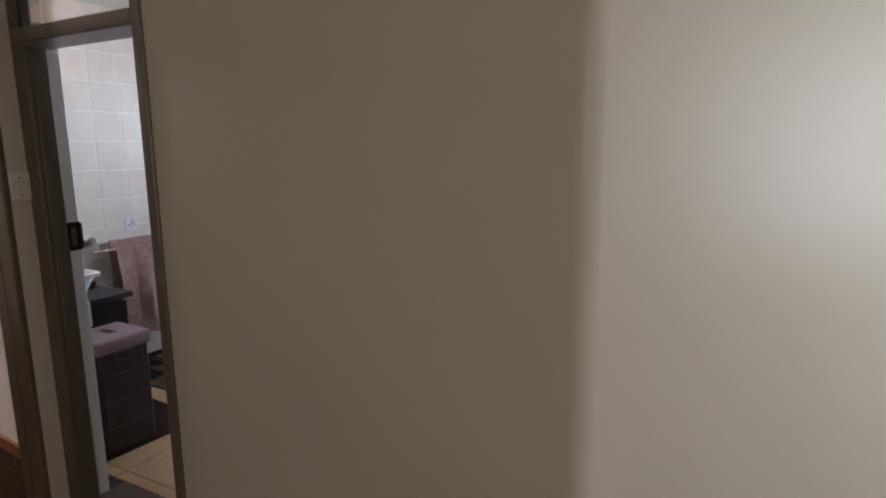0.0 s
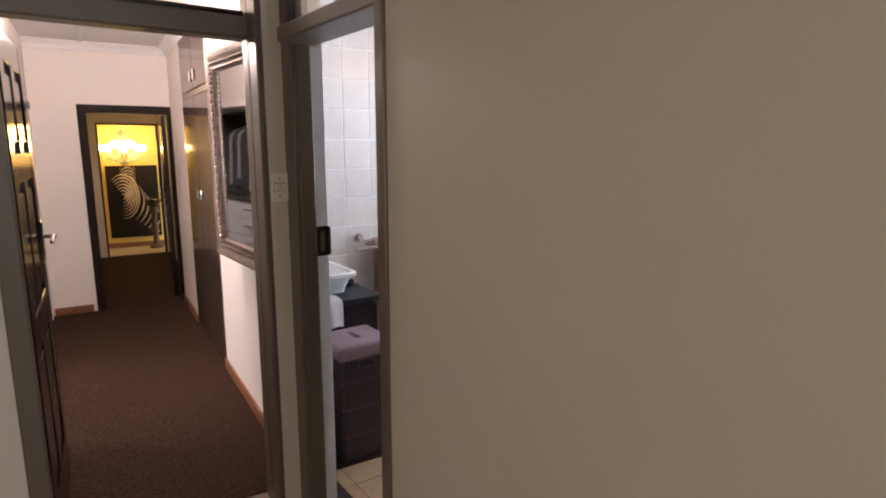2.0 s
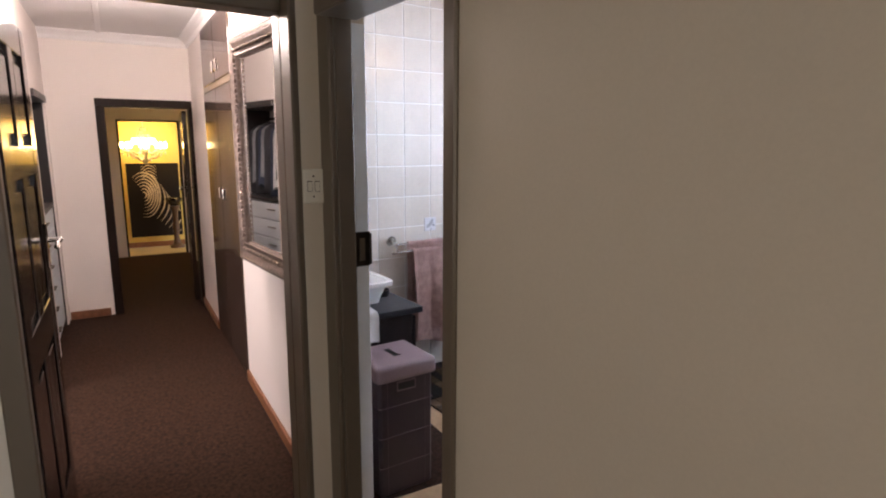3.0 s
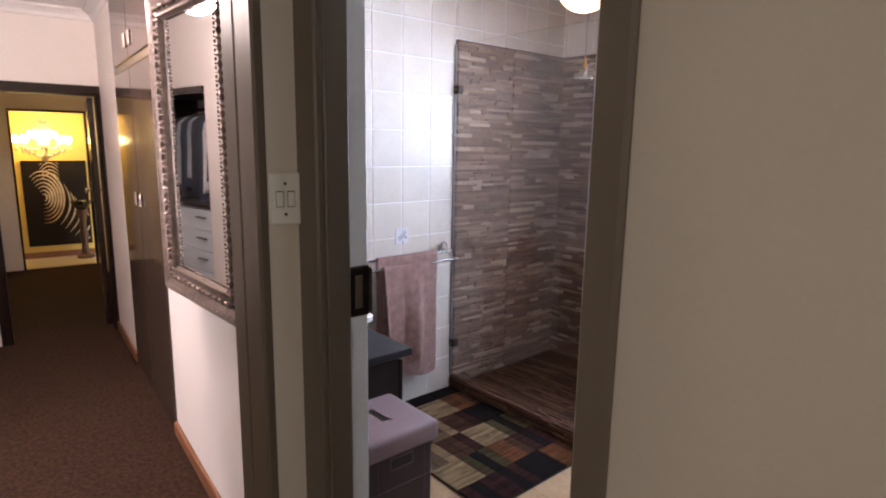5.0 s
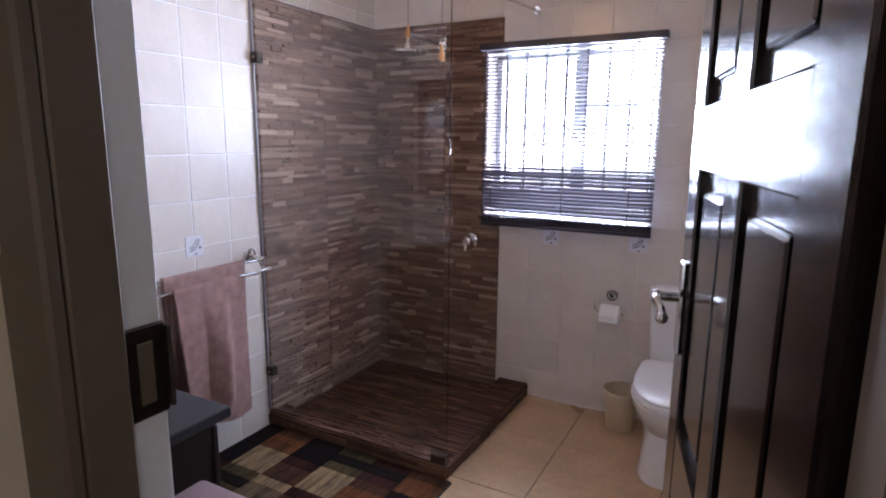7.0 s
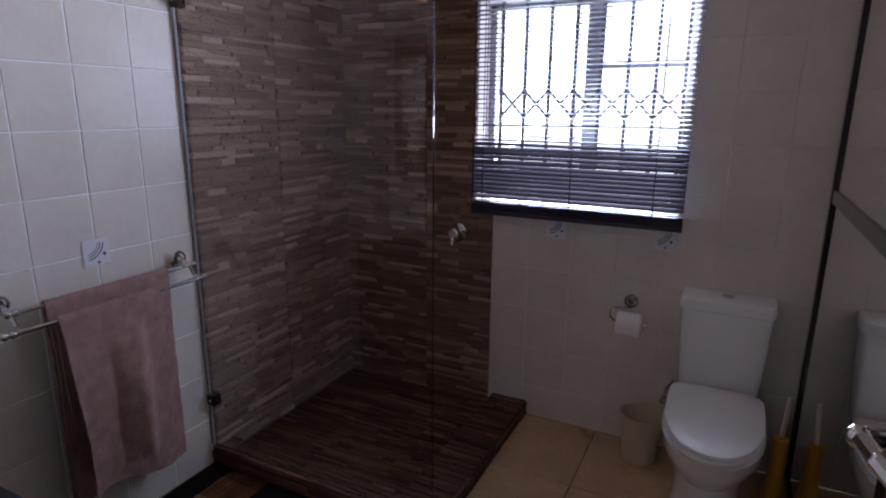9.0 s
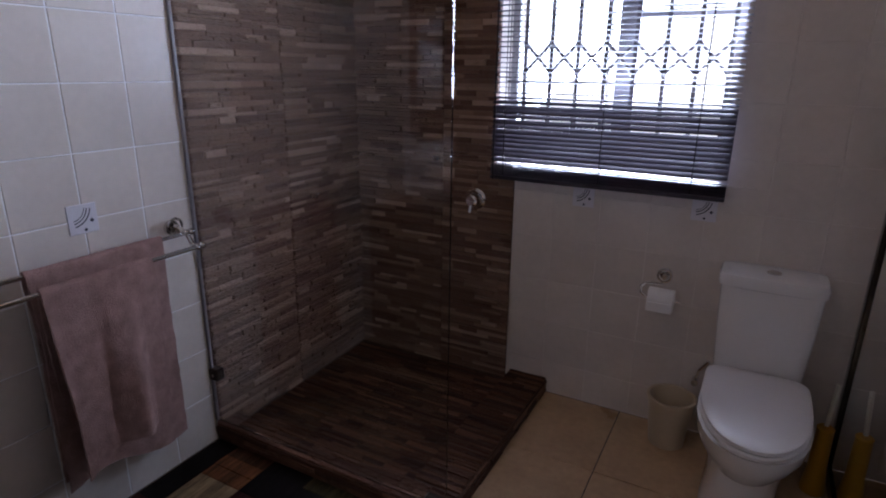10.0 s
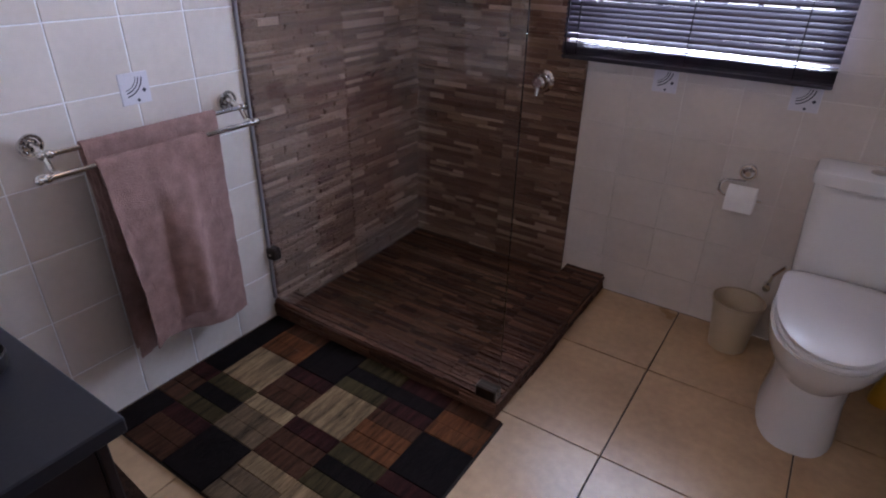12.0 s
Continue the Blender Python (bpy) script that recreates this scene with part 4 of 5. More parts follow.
def draped_cloth():
    bm = bmesh.new()
    prof = [(-4.226, 0.768), (-4.19, 0.772), (-4.15, 0.769), (-4.126, 0.764), (-4.114, 0.750), (-4.110, 0.72), (-4.112, 0.68), (-4.110, 0.645), (-4.112, 0.619)]
    cols = 14
    grid = [[bm.verts.new((x + 0.004 * math.sin(9 * v + 14 * z), 5.055 + 0.13 * v + 0.010 * (0.77 - z) * 6 * (v - 0.5), z + 0.003 * math.sin(11 * v))) for x, z in prof] for v in [i / cols for i in range(cols + 1)]]
    for a, b in zip(grid, grid[1:]):
        for i in range(len(prof) - 1):
            bm.faces.new((a[i], a[i + 1], b[i + 1], b[i]))
    bmesh.ops.recalc_face_normals(bm, faces=bm.faces[:])
    bmesh.ops.solidify(bm, geom=bm.faces[:], thickness=0.005)
    solid("face_cloth", bm, material("white_terry", (0.78, 0.76, 0.75), 0.95, var=0.06, scale=30, fine=300, bump=0.8, dist=0.006, spec=0.1), "white terry cloth draped over the vanity's edge", "towel", smooth=True)


draped_cloth()
b = thing("soap_dish", "small dark round dish standing on the vanity top", "dish")
part("dish", lathe(bmesh.new(), [(0.030, 0.752), (0.034, 0.757), (0.038, 0.785), (0.036, 0.788), (0.030, 0.765)], 24, Matrix.Translation((-4.41, 5.365, 0))), CLOSET, b, smooth=True)


def paper_holder():
    t = thing("toilet_roll_holder", "chrome wall-mounted toilet roll holder", "roll holder")
    bm = bmesh.new()
    m = Matrix.Translation((-3.535, 7.47, 0.675)) @ pose(0, 0, 0, 90)
    lathe(bm, [(0.025, 0), (0.024, 0.006), (0.012, 0.012), (0.010, 0.05)], 20, m)
    for i in range(14):
        a0, a1 = 2 * math.pi * i / 14, 2 * math.pi * (i + 1) / 14
        rod(bm, (-3.535 + 0.026 * math.cos(a0), 7.425, 0.68 + 0.026 * math.sin(a0)), (-3.535 + 0.026 * math.cos(a1), 7.425, 0.68 + 0.026 * math.sin(a1)), 0.005, 6)
    part("rose", bm, CHROME, t, smooth=True)
    pts = [(-3.535, 7.42, 0.648), (-3.60, 7.41, 0.645), (-3.615, 7.405, 0.63), (-3.615, 7.40, 0.605), (-3.595, 7.40, 0.590), (-3.465, 7.40, 0.590)]
    part("arm", tube(bmesh.new(), pts, 0.005), CHROME, t, smooth=True)


paper_holder()
bm = bmesh.new()
rod(bm, (-3.583, 7.40, 0.588), (-3.487, 7.40, 0.588), 0.046, 32)
rod(bm, (-3.586, 7.40, 0.588), (-3.484, 7.40, 0.588), 0.02, 16)
box(bm, (-3.583, 7.352, 0.55), (-3.487, 7.3545, 0.59), 0.001)
solid("toilet_roll", bm, PAPER, "white toilet paper roll on the chrome holder", "toilet roll", smooth=True)


def bin_():
    t = thing("waste_bin", "small cream plastic waste bin beside the toilet", "bin")
    bm = bmesh.new()
    lathe(bm, [(0.068, 0.0), (0.078, 0.10), (0.088, 0.195), (0.094, 0.20), (0.094, 0.212), (0.084, 0.212), (0.074, 0.10), (0.062, 0.01)], 28, Matrix.Translation((-3.44, 7.345, 0)))
    part("bucket", bm, CREAM_PLASTIC, t, smooth=True)


bin_()


def toilet_brush():
    t = thing("toilet_brush", "yellow plastic toilet brush holder with a white handle", "toilet brush")
    part("holder", lathe(bmesh.new(), [(0.040, 0), (0.041, 0.01), (0.030, 0.10), (0.027, 0.255), (0.029, 0.26), (0.024, 0.265)], 20, Matrix.Translation((-2.925, 7.30, 0))), YELLOW_PLASTIC, t, smooth=True)
    part("handle", rod(bmesh.new(), (-2.925, 7.30, 0.27), (-2.915, 7.31, 0.43), 0.008, 10), WHITE_PLASTIC, t, "white handle", smooth=True)


toilet_brush()


def mirror_cupboard():
    t = thing("mirrored_cupboard", "tall mirrored cupboard door in a dark wooden frame", "cupboard")
    part("body", B(((-2.862, 5.95, 0.0), (-2.685, 7.465, 2.2)), bevel=0.003), DARK_WOOD, t)
    part("mirror_panel", B(((-2.868, 5.99, 0.05), (-2.8625, 7.43, 2.17))), MIRROR, t, "silvered mirror glass")
    for y in (5.95, 7.425):
        part("stile", B(((-2.878, y, 0.0), (-2.8625, y + 0.04, 2.2)), bevel=0.003), DARK_WOOD, t)
    for z in (0.0, 1.16, 2.15):
        part("rail", B(((-2.876, 5.99, z), (-2.8625, 7.425, z + 0.05)), bevel=0.003), DARK_WOOD, t)


mirror_cupboard()


def vanity_mirror():
    t = thing("vanity_mirror", "small mirror in a broad dark wooden frame above the vanity", "mirror")
    x0, x1, z0, z1, y = -5.04, -4.775, 1.10, 1.87, 4.962
    part("backing", B(((x0, y, z0), (x1, y + 0.012, z1)), bevel=0.002), VANITY_BODY, t)
    for lo, hi in (((x0, y + 0.012, z0), (x1, y + 0.03, 1.24)), ((x0, y + 0.012, 1.74), (x1, y + 0.03, z1)), ((x0, y + 0.012, 1.24), (x0 + 0.04, y + 0.03, 1.74)), ((-4.84, y + 0.012, 1.24), (x1, y + 0.03, 1.74))):
        part("frame_board", B((lo, hi), bevel=0.004), VANITY_BODY, t)
    part("glass", B(((x0 + 0.038, y + 0.012, 1.238), (-4.838, y + 0.018, 1.742))), MIRROR, t, "silvered mirror glass")


vanity_mirror()
cl = thing("ceiling_light", "lit round opal glass globe hanging from the ceiling", "ceiling light")
part("globe", ball(bmesh.new(), (-4.02, 6.27, 2.215), 0.125, 28), GLOBE, cl, "lit opal glass", smooth=True)
part("collar", lathe(bmesh.new(), [(0.05, 2.32), (0.052, 2.345), (0.014, 2.36), (0.014, 2.46), (0.05, 2.48), (0.055, 2.50)], 24, Matrix.Translation((-4.02, 6.27, 0))), CHROME, cl, "chrome stem", smooth=True)

# made-up fitting for the passage fill, placed out of view
pl = thing("ceiling_light", "added opal glass dome, out of view, holding the passage fill light", "ceiling light")
part("dome", ball(bmesh.new(), (-5.55, 4.38, 2.42), 0.12, 24, (1, 1, 0.6)), GLOBE, pl, "lit opal glass", smooth=True)
part("collar", lathe(bmesh.new(), [(0.09, 2.44), (0.095, 2.45), (0.095, 2.46)], 24, Matrix.Translation((-5.55, 4.38, 0))), CHROME, pl, smooth=True)

# ---- the far room ----
def chandelier():
    t = thing("chandelier", "lit crystal chandelier with candle bulbs", "chandelier")
    c = Vector((-10.955, 5.092, 1.48))
    bm = lathe(bmesh.new(), [(0.03, -0.22), (0.05, -0.16), (0.02, -0.10), (0.07, -0.04), (0.03, 0.04), (0.05, 0.12), (0.015, 0.22)], 16, Matrix.Translation(c))
    rod(bm, c + Vector((0, 0, 0.2)), c + Vector((0, 0, 1.0)), 0.008)
    part("stem", bm, CRYSTAL, t, smooth=True)
    # crown of small drops round the stem
    for k, (rr, zz) in enumerate(((0.035, 0.25), (0.05, 0.20), (0.075, 0.15))):
        for i in range(8):
            a = 2 * math.pi * (i + 0.5 * k) / 8
            part("crystal_drop", ball(bmesh.new(), c + Vector((rr * math.cos(a), rr * math.sin(a), zz)), 0.018, 6, (1, 1, 1.7)), CRYSTAL, t)
    for i in range(8):
        a = 2 * math.pi * i / 8
        d = Vector((math.cos(a), math.sin(a), 0))
        arm = part("arm", tube(bmesh.new(), [c + Vector((0, 0, -0.03)), c + d * 0.12 + Vector((0, 0, -0.09)), c + d * 0.27 + Vector((0, 0, -0.03))], 0.009, 6), CRYSTAL, t, smooth=True)
        part("candle_bulb", ball(bmesh.new(), c + d * 0.27 + Vector((0, 0, 0.035)), 0.03, 10, (1, 1, 1.6)), CANDLE, arm, "lit candle bulb", smooth=True)
        part("candle_bulb", ball(bmesh.new(), c + d * 0.13 + Vector((0, 0, 0.09)), 0.026, 10, (1, 1, 1.6)), CANDLE, arm, "lit candle bulb", smooth=True)
        for k in range(4):
            part("crystal_drop", ball(bmesh.new(), c + d * (0.27 - 0.065 * k) + Vector((0, 0, -0.075 - 0.03 * k)), 0.016, 6, (1, 1, 1.6)), CRYSTAL, arm)



chandelier()


def painting():
    t = thing("painting", "large dark canvas with a zebra's striped head", "painting", m=PASSAGE @ pose(-11.295, 0, 0))
    y0, y1, z0, z1 = 4.313, 5.005, 0.17, 1.252
    part("canvas", B(((0, y0, z0), (0.03, y1, z1)), bevel=0.003), BLACK_INK, t)
    # pale curving stripes of the coat: rings about the cheek, bands down the neck
    bm = bmesh.new()

    def stroke(pts, w):
        for i, ((ya, za), (yb, zb)) in enumerate(zip(pts, pts[1:])):
            d = Vector((yb - ya, zb - za)).normalized()
            k0, k1 = [w * math.sin(math.pi * (q + 0.6) / (len(pts) + 0.6)) for q in (i, i + 1)]
            q = [(ya - d.y * k0, za + d.x * k0), (yb - d.y * k1, zb + d.x * k1), (yb + d.y * k1, zb - d.x * k1), (ya + d.y * k0, za - d.x * k0)]
            if all(y0 + 0.01 < y < y1 - 0.01 and z0 + 0.01 < z < z1 - 0.01 for y, z in q):
                bm.faces.new([bm.verts.new((0.032, y, z)) for y, z in q])

    cy, cz = y0 + 0.21, z1 - 0.46
    for k in range(7):
        r = 0.035 + 0.038 * k
        stroke([(cy + 0.8 * r * math.cos(a), cz + 1.25 * r * math.sin(a)) for a in [radians(-100 + 230 * i / 18) for i in range(19)]], 0.012)
    for k in range(6):
        stroke([(cy + 0.22 + 0.05 * k + 0.10 * math.sin(2.2 * u) - 0.16 * u * u, cz + 0.16 - 0.08 * k - 0.52 * u * (1 - 0.06 * k)) for u in [i / 12 for i in range(13)]], 0.0105)
    for k in range(5):
        stroke([(cy - 0.02 + 0.20 * u, cz + 0.22 + 0.045 * k + 0.08 * math.sin(3 * u)) for u in [i / 8 for i in range(9)]], 0.007)
    part("stripes", bm, PALE_INK, t, "sepia-cream painted stripes")


painting()


def pedestal():
    t = thing("pedestal_stand", "dark turned wooden stand with a bowl beside the painting", "stand", m=PASSAGE @ pose(-11.08, 4.90, 0.012))
    part("column", lathe(bmesh.new(), [(0.10, 0), (0.10, 0.03), (0.05, 0.06), (0.035, 0.18), (0.05, 0.30), (0.032, 0.42), (0.045, 0.56), (0.07, 0.60), (0.07, 0.62)], 18), CRATE, t, smooth=True)
    part("bowl", lathe(bmesh.new(), [(0.04, 0.622), (0.08, 0.65), (0.12, 0.72), (0.125, 0.735), (0.11, 0.735), (0.06, 0.66)], 20), DARK_WOOD, t, "dark carved bowl", smooth=True)


pedestal()


# ---- the dressing room: wardrobe seen in the mirror, walls and window added ----
solid("wall_dressing", B(((-7.6, 2.0, 0), (-7.5, 3.62, 2.46)), ((-4.0, 2.0, 0), (-3.9, 3.62, 2.46)), ((-7.5, 2.0, 0), (-6.1, 2.1, 2.46)), ((-4.6, 2.0, 0), (-4.0, 2.1, 2.46)), ((-6.1, 2.0, 0), (-4.6, 2.1, 0.9)), ((-6.1, 2.0, 2.25), (-4.6, 2.1, 2.46))), PLASTER_PASSAGE, "assumed dressing-room wall with an added window for the passage fill", "wall", "structure")


def wardrobe():
    t = thing("open_wardrobe", "open black-brown wardrobe with hanging rail and pale drawers", "wardrobe", m=PASSAGE)
    x0, x1, y0, y1 = -7.448, -6.602, 3.08, 3.71
    part("back", B(((x0, y0, 0.01), (x1, y0 + 0.02, 1.86))), CLOSET, t)
    part("side", B(((x0, y0 + 0.02, 0.01), (x0 + 0.02, y1, 1.86))), CLOSET, t)
    part("side", B(((x1 - 0.02, y0 + 0.02, 0.01), (x1, y1, 1.86))), CLOSET, t)
    part("top", B(((x0, y0, 1.861), (x1, y1 + 0.03, 1.91))), CLOSET, t)
    part("shelf", B(((x0 + 0.02, y0 + 0.02, 1.03), (x1 - 0.02, y1, 1.06))), CLOSET, t)
    for i in range(6):
        d = part("drawer", B(((x0 + 0.025, y0 + 0.05, 0.06 + i * 0.161), (x1 - 0.025, y1 - 0.01, 0.215 + i * 0.161)), bevel=0.004), DRAWER, t, "pale blue-white drawer")
        part("handle", B(((x1 - 0.25, y1 - 0.01, 0.150 + i * 0.161), (x1 - 0.11, y1 + 0.012, 0.158 + i * 0.161)), bevel=0.003), BRASS_DARK, d)
    part("hanging_rail", rod(bmesh.new(), (x0 + 0.02, 3.40, 1.78), (x1 - 0.02, 3.40, 1.78), 0.014), CHROME, t)


wardrobe()
CLOTH = [material("cloth_" + n, c, 0.9, var=0.15, scale=15, fine=300) for n, c in (("charcoal", (0.03, 0.03, 0.035)), ("grey", (0.22, 0.22, 0.23)), ("white", (0.6, 0.6, 0.6)), ("ochre", (0.35, 0.22, 0.06)), ("navy", (0.03, 0.04, 0.07)))]
GNAMES = ("charcoal", "grey", "white", "ochre", "navy")
for i in range(12):
    k = (0, 1, 0, 4, 1, 0, 0, 4, 2, 0, 4, 1, 0)[i % 13]
    x = -7.375 + i * 0.063
    L = (0.56, 0.48, 0.63, 0.52, 0.44)[i % 5]
    t = thing("hanging_garment", GNAMES[k] + " garment on a hanger in the wardrobe", "garment", "clothes in the wardrobe", m=PASSAGE)
    part("hanger", tube(bmesh.new(), [(x, 3.40, 1.795), (x, 3.40, 1.745), (x, 3.22, 1.70)], 0.004, 6), CHROME, t)
    bm = bmesh.new()
    rings = []
    for j in range(9):
        u = j / 8
        hw = (0.05, 0.15, 0.20, 0.215, 0.215, 0.22, 0.225, 0.23, 0.235)[j]
        th = 0.018 + 0.010 * math.sin(i + 5 * u)
        rings.append([(x + th * math.sin(2 * math.pi * q / 16) * (1 + 0.35 * math.sin(q * 2.4 + i)), 3.40 + hw * math.cos(2 * math.pi * q / 16), 1.745 - 0.02 * math.sin(q * 1.7 + i) * u - (0, 0.035, 0.08)[min(j, 2)] - max(0, j - 2) / 6 * L) for q in range(16)])
    loft(bm, rings)
    part("cloth", bm, CLOTH[k], t, smooth=True)

# ---- outside ----
solid("backdrop", B(((-9, 10.0, -1), (1.5, 10.1, 7))), OUTSIDE, "bright hazy sky beyond the window", "sky", "structure")
solid("ground", B(((-60, -60, -0.4), (60, 60, -0.1))), material("dry_grass_ground", (0.16, 0.13, 0.08), 0.95, var=0.3, scale=1.0), "dry ground around the house", "ground", "structure")
solid("roof", B(((-12, 1.2, 2.6), (1.8, 7.75, 2.7))), material("grey_roof_sheet", (0.25, 0.25, 0.25), 0.6), "grey roof slab above the rooms", "roof", "structure")

# ---- pieces of walls, floors and kerb ----
BACK_WALL, LEFT_WALL = bpy.data.objects["wall_bath_back"], bpy.data.objects["wall_bath_left"]


def piece(name, me, parent, loc, rot=None):
    ob = new(name, me)
    ob.parent = parent
    ob.location = loc
    if rot:
        ob.rotation_euler = rot
    return ob


def bevel_box_mesh(name, sx, sy, sz, bev, mat):
    """A box centred on its origin whose +y face has chamfered edges."""
    bm = bmesh.new()
    hx, hy, hz = sx / 2, sy / 2, sz / 2
    loft(bm, [[(-hx, -hy, -hz), (hx, -hy, -hz), (hx, -hy, hz), (-hx, -hy, hz)],
              [(-hx, hy - bev, -hz), (hx, hy - bev, -hz), (hx, hy - bev, hz), (-hx, hy - bev, hz)],
              [(-hx + bev, hy, -hz + bev), (hx - bev, hy, -hz + bev), (hx - bev, hy, hz - bev), (-hx + bev, hy, hz - bev)]])
    return mesh_of(name, bm, mat)


TILE = {}


def wall_tile(parent, plane, u0, u1, z0, z1):
    key = (round(u1 - u0, 3), round(z1 - z0, 3), plane)
    if key not in TILE:
        gap = 0.0045 if plane == "left" else 0.0035
        TILE[key] = bevel_box_mesh("tile", key[0] - gap, 0.008, key[1] - gap, 0.0015, WALL_TILE)
    u, z = (u0 + u1) / 2, (z0 + z1) / 2
    if plane == "left":
        piece("tile", TILE[key], parent, (-5.054, u, z), (0, 0, radians(-90)))
    else:
        piece("tile", TILE[key], parent, (u, 7.474, z), (0, 0, radians(180)))


def cuts(lo, hi, origin, pitch):
    k = math.ceil((lo - origin) / pitch - 1e-6)
    c = [lo]
    while origin + k * pitch < hi - 1e-6:
        if origin + k * pitch > lo + 0.012:
            c.append(origin + k * pitch)
        k += 1
    return c + [hi]


def tile_field(parent, plane, lo, hi, z0, z1, ou, oz):
    us, zs = cuts(lo, hi, ou, 0.1995), cuts(z0, z1, oz, 0.1995)
    for a, b in zip(us, us[1:]):
        for c, d in zip(zs, zs[1:]):
            wall_tile(parent, plane, a, b, c, d)


tile_field(LEFT_WALL, "left", 5.035, 6.462, 0.0, 2.5, 6.078, 1.005)
tile_field(LEFT_WALL, "left", 6.462, 7.47, 2.135, 2.5, 6.078, 1.005)
tile_field(BACK_WALL, "back", -5.05, -4.205, 2.135, 2.5, -3.822, 0.955)
GRID = -3.822 + 3 * 0.1995
tile_field(BACK_WALL, "back", -4.205, GRID, 0.0, WZ0, -3.822, 0.955)
tile_field(BACK_WALL, "back", -4.205, GRID, WZ1, 2.5, -3.822, 0.955)
tile_field(BACK_WALL, "back", WX1, GRID, WZ0, WZ1, -3.822, 0.955)
tile_field(BACK_WALL, "back", GRID, -2.685, 0.0, 2.5, -3.822, 0.955)



def decor(parent, m):
    o = part("insert_tile", B(((-0.045, 0, -0.045), (0.045, 0.0045, 0.045)), bevel=0.0015), DECOR_TILE, parent, "small decorated insert tile")
    o.matrix_world = m
    bm = bmesh.new()
    for r, w in ((0.060, 0.004), (0.050, 0.0035), (0.042, 0.0025)):
        p = [(0.035 - r * math.cos(a), 0.0, 0.038 - r * math.sin(a)) for a in [radians(8 + 74 * i / 10) for i in range(11)]]
        for (xa, _, za), (xb, _, zb) in zip(p, p[1:]):
            d = Vector((xb - xa, 0, zb - za)).normalized()
            nn = Vector((-d.z, 0, d.x)) * w / 2
            vs = [bm.verts.new(Vector(q) + Vector((0, 0.0052, 0))) for q in ((xa + nn.x, 0, za + nn.z), (xb + nn.x, 0, zb + nn.z), (xb - nn.x, 0, zb - nn.z), (xa - nn.x, 0, za - nn.z))]
            bm.faces.new(vs)
    box(bm, (-0.005, 0.0045, -0.005), (0.005, 0.0055, 0.005), m=Matrix.Translation((-0.026, 0, -0.008)) @ pose(0, 0, 0, 0, 45))
    box(bm, (-0.004, 0.0045, -0.004), (0.004, 0.0055, 0.004), m=Matrix.Translation((-0.004, 0, -0.034)) @ pose(0, 0, 0, 0, 45))
    q = part("motif", bm, INK, o)


decor(LEFT_WALL, pose(-5.050, 6.075, 1.010, 0, 0, -90))
decor(BACK_WALL, pose(-3.895, 7.470, 0.955, 0, 0, 180))
decor(BACK_WALL, pose(-3.43, 7.470, 0.955, 0, 0, 180))

# floor tiles, half a metre square
FT = {}
xs, ys = cuts(-5.05, -2.69, -3.652, 0.5), cuts(4.945, 7.47, 7.006, 0.5)
for a, b in zip(xs, xs[1:]):
    for c, d in zip(ys, ys[1:]):
        key = (round(b - a, 3), round(d - c, 3))
        if key not in FT:
            FT[key] = bevel_box_mesh("tile", key[0] - 0.005, 0.006, key[1] - 0.005, 0.001, FLOOR_TILE)
        if b < -4.1 and c > 6.55:
            continue
        piece("tile", FT[key], floor_bath, ((a + b) / 2, (c + d) / 2, -0.003), (radians(90), 0, 0))

# split stone: courses of thin strips of uneven length and depth
rng = random.Random(11)
PANEL_L = thing("stone_cladding", "brown split-stone strip cladding on the shower wall", "stone cladding")
PANEL_B = thing("stone_cladding", "reddish-brown split-stone strip cladding behind the shower", "stone cladding")
part("bedding", B(((-5.0575, 6.464, 0.0), (-5.048, 7.47, 2.13))), STONE_BACK, PANEL_L)
part("bedding", B(((-5.05, 7.468, 0.0), (WX0, 7.4775, 2.13)), ((WX0, 7.468, 0.0), (-4.206, 7.4775, WZ0)), ((WX0, 7.468, WZ1), (-4.206, 7.4775, 2.13))), STONE_BACK, PANEL_B)
SHAPES = {}


def stone_rings(ln, h, d, k):
    """Three rings of a strip whose front is split unevenly; k picks one of a few shapes."""
    r = random.Random(k * 977 + int(ln * 10) * 31 + int(h) * 7 + int(d))
    hx, hy, hz = ln / 200 - 0.0003, d / 2000, h / 2000 - 0.0003
    j = lambda a: r.uniform(-a, a)
    back = [(-hx, -hy, -hz), (hx, -hy, -hz), (hx, -hy, hz), (-hx, -hy, hz)]
    mid = [(-hx, hy * 0.35, -hz), (hx, hy * 0.35, -hz), (hx, hy * 0.35, hz), (-hx, hy * 0.35, hz)]
    front = []
    for sx, sz in ((-1, -1), (1, -1), (1, 1), (-1, 1)):
        front.append((sx * (hx - 0.0018 - abs(j(0.003))), hy + j(0.0035), sz * (hz - 0.0010 - abs(j(0.0026)))))
    return [back, mid, front]


def strip_mesh(ln, h, d, k=0, mat=STONE):
    key = (ln, h, d, k, mat.name)
    if key not in SHAPES:
        SHAPES[key] = mesh_of("stone", loft(bmesh.new(), stone_rings(ln, h, d, k)), mat)
    return SHAPES[key]


def strips(lo, hi, z0, z1, edge=None):
    """Courses of strips: (u0, u1, z, height, depth)."""
    z = z0
    while z < z1 - 0.008:
        hi = edge(z) if edge else hi
        h = rng.choice((12, 14, 17, 20, 22, 25))
        h = min(h, round((z1 - z) * 1000))
        u = lo
        while u < hi - 0.004:
            ln = rng.choice((6, 8, 10, 12, 15, 18, 22, 26))
            ln = min(ln, round((hi - u) * 100, 1))
            if hi - u - ln / 100 < 0.03:
                ln = round((hi - u) * 100, 1)
            yield u, u + ln / 100, z, h, ln, rng.choice((10, 11, 13, 15, 19))
            u += ln / 100
        z += h / 1000


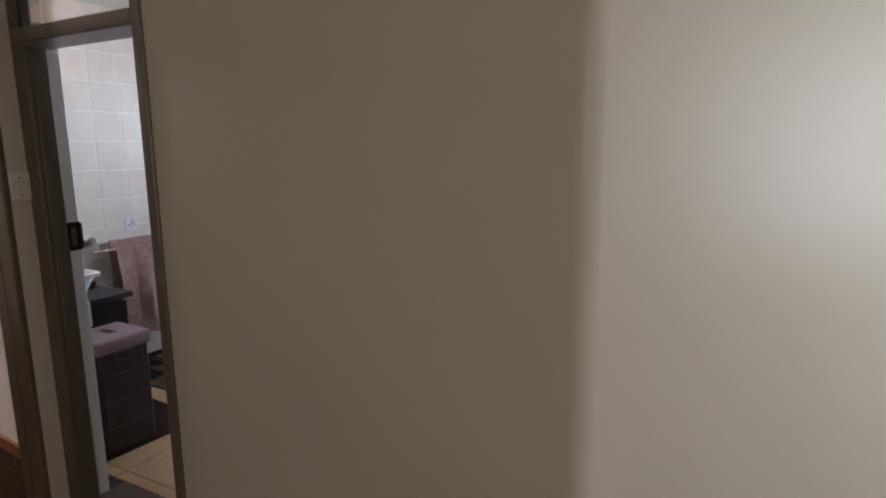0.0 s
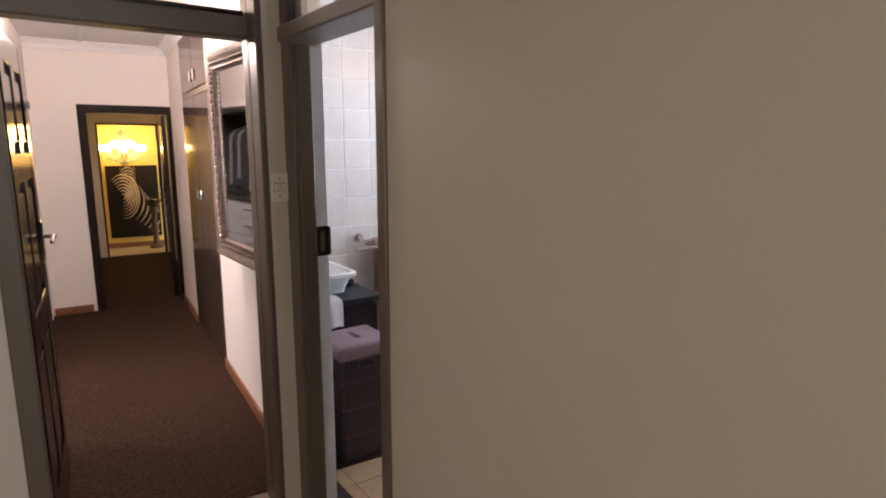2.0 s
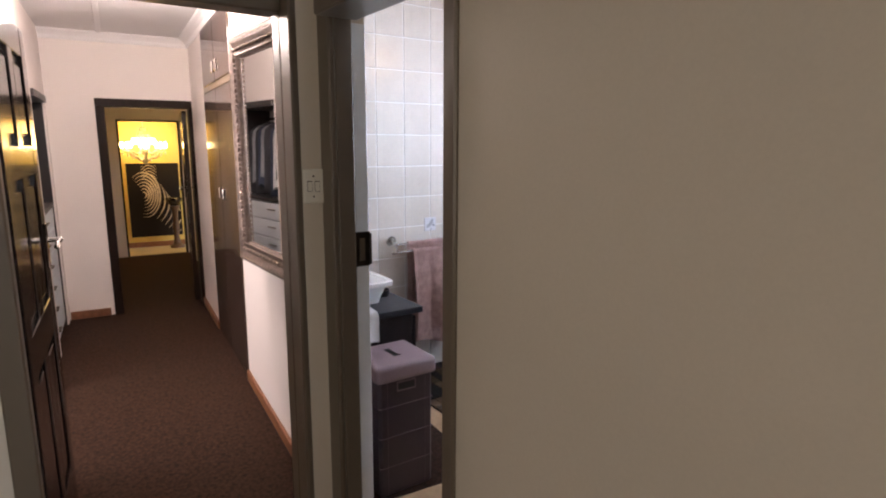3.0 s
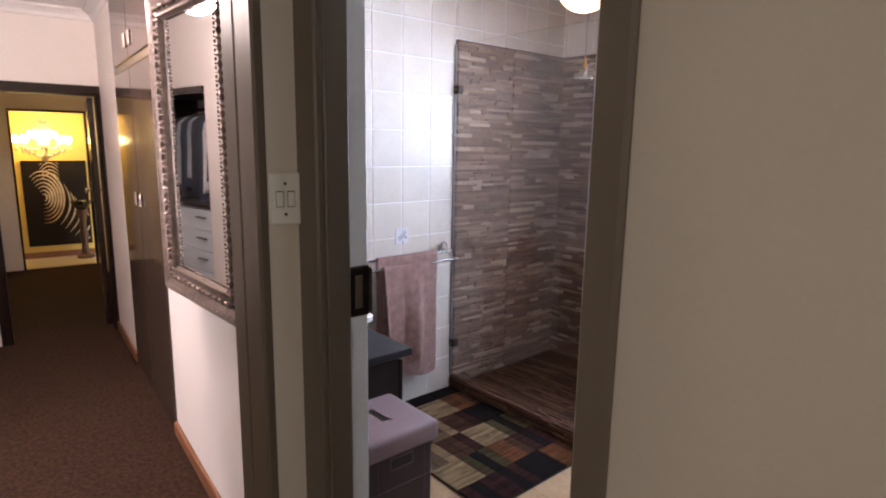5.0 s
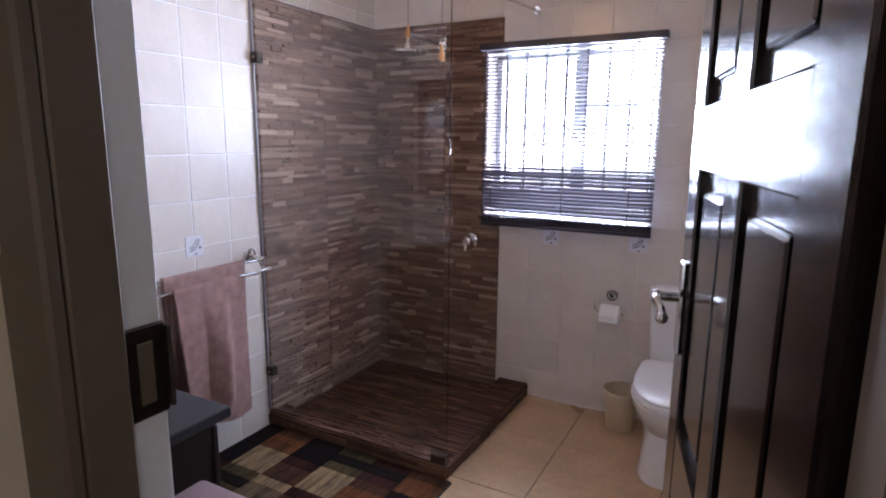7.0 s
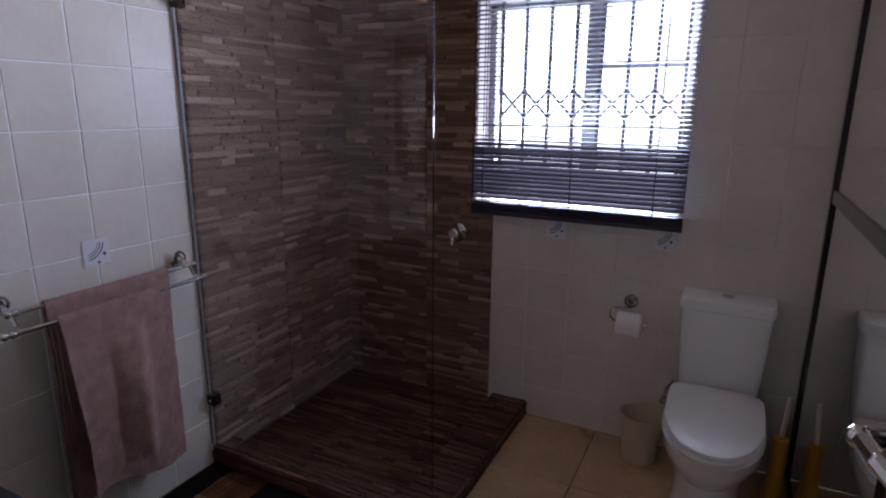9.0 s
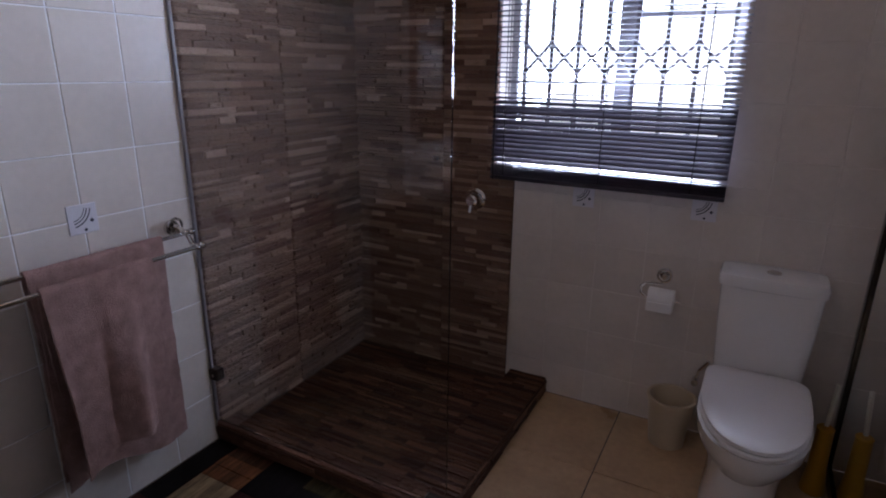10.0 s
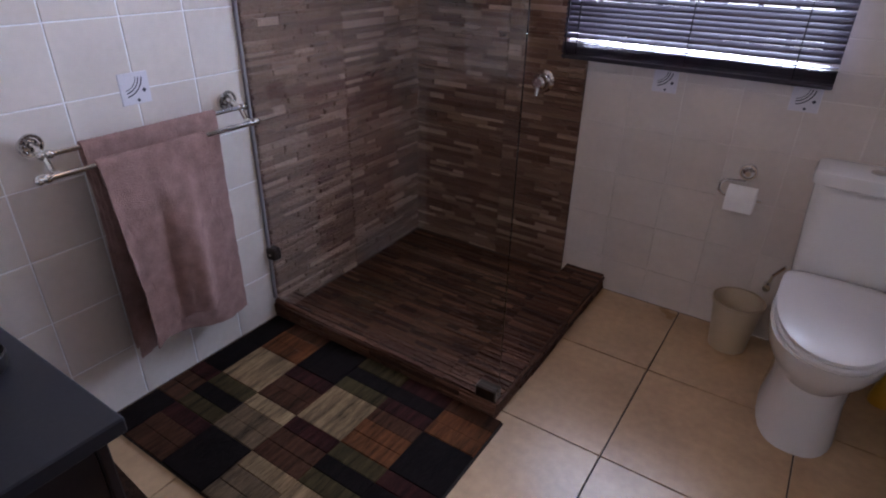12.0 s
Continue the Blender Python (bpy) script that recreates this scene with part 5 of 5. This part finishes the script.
def clad(parent, plane, lo, hi, z0, z1, limit, near, edge=None):
    n = 0
    for u0, u1, z, h, ln, d in strips(lo, hi, z0, z1, edge):
        u, zc = (u0 + u1) / 2, z + h / 2000
        if n < limit and near(u, zc):
            n += 1
            me = strip_mesh(ln, h, d, n % 5)
            if plane == "left":
                piece("stone", me, parent, (-5.050 + d / 2000, u, zc), (0, 0, radians(-90)))
            else:
                piece("stone", me, parent, (u, 7.470 - d / 2000, zc), (0, 0, radians(180)))
        else:
            if plane == "left":
                m = Matrix.Translation((-5.050 + d / 2000, u, zc)) @ pose(0, 0, 0, 0, 0, -90)
            else:
                m = Matrix.Translation((u, 7.470 - d / 2000, zc)) @ pose(0, 0, 0, 0, 0, 180)
            REST.setdefault(parent.name, []).append((m, ln, h, d))


REST = {}
# the stone comes in panels about half a metre wide, whose courses break at the seams
for a, b in ((6.478, 6.954), (6.956, 7.464)):
    clad(PANEL_L, "left", a, b, 0.02, 2.13, 150, lambda u, z: 0.25 < z < 1.6)
clad(PANEL_B, "back", -5.044, -4.561, 0.02, 2.13, 150, lambda u, z: 0.25 < z < 1.75)
clad(PANEL_B, "back", -4.559, -4.206, 0.02, 2.13, 150, lambda u, z: 0.25 < z < 1.75, lambda z: WX0 if WZ0 - 0.03 < z < WZ1 else -4.206)


def joined(name, items, parent, mat):
    """Many boxes with chamfered fronts as one mesh."""
    verts, faces = [], []
    for m, ln, h, d in items:
        o = len(verts)
        for r in stone_rings(ln, h, d, o % 97):
            verts += [tuple(m @ Vector(p)) for p in r]
        for k in (0, 4):
            for i in range(4):
                j = (i + 1) % 4
                faces.append((o + k + i, o + k + 4 + i, o + k + 4 + j, o + k + j))
        faces.append((o + 11, o + 10, o + 9, o + 8))
    me = bpy.data.meshes.new(name)
    me.from_pydata(verts, [], faces)
    me.materials.append(mat)
    ob = new(name, me)
    ob.parent = parent
    ob["kind"] = "stuff"
    return ob


for p in (PANEL_L, PANEL_B):
    joined("stonework", REST[p.name], p, STONE_REST)

# kerb and shower floor strips lie flat
flat = []
for u0, u1, v, h, ln, d in strips(-5.05, -4.0, 6.458, 6.572):
    if u1 <= -4.0 + 1e-3:
        flat.append((Matrix.Translation(((u0 + u1) / 2, v + h / 2000, 0.066 + d / 4000)) @ pose(0, 0, 0, 90), ln, h, d / 2))
for u0, u1, v, h, ln, d in strips(-5.05, -4.0, 0.0, 0.062):
    flat.append((Matrix.Translation(((u0 + u1) / 2, 6.460 - d / 4000, v + h / 2000)) @ pose(0, 0, 0, 0, 0, 180), ln, h, d / 2))
for u0, u1, v, h, ln, d in strips(-4.18, -4.0, 6.575, 7.468):
    flat.append((Matrix.Translation(((u0 + u1) / 2, v + h / 2000, 0.066 + d / 4000)) @ pose(0, 0, 0, 90), ln, h, d / 2))
for u0, u1, v, h, ln, d in strips(6.46, 7.468, 0.0, 0.062):
    flat.append((Matrix.Translation((-4.002 + d / 4000, (u0 + u1) / 2, v + h / 2000)) @ pose(0, 0, 0, 0, 0, -90), ln, h, d / 2))
for i, (m, ln, h, d) in enumerate(flat):
    if i < 290:
        ob = new("stone", strip_mesh(ln, h, d, i % 3, STONE_SHADED))
        ob.parent = KERB
        ob.matrix_world = m
joined("stonework", flat[290:], KERB, STONE_SHADED_FLOOR) if len(flat) > 290 else None
floor_strips = [(Matrix.Translation(((u0 + u1) / 2, v + h / 2000, 0.018 + d / 8000)) @ pose(0, 0, 0, 90), ln, h, d / 4) for u0, u1, v, h, ln, d in strips(-5.03, -4.182, 6.575, 7.45)]
joined("stonework", floor_strips, bpy.data.objects["shower_floor"], STONE_SHADED_FLOOR)
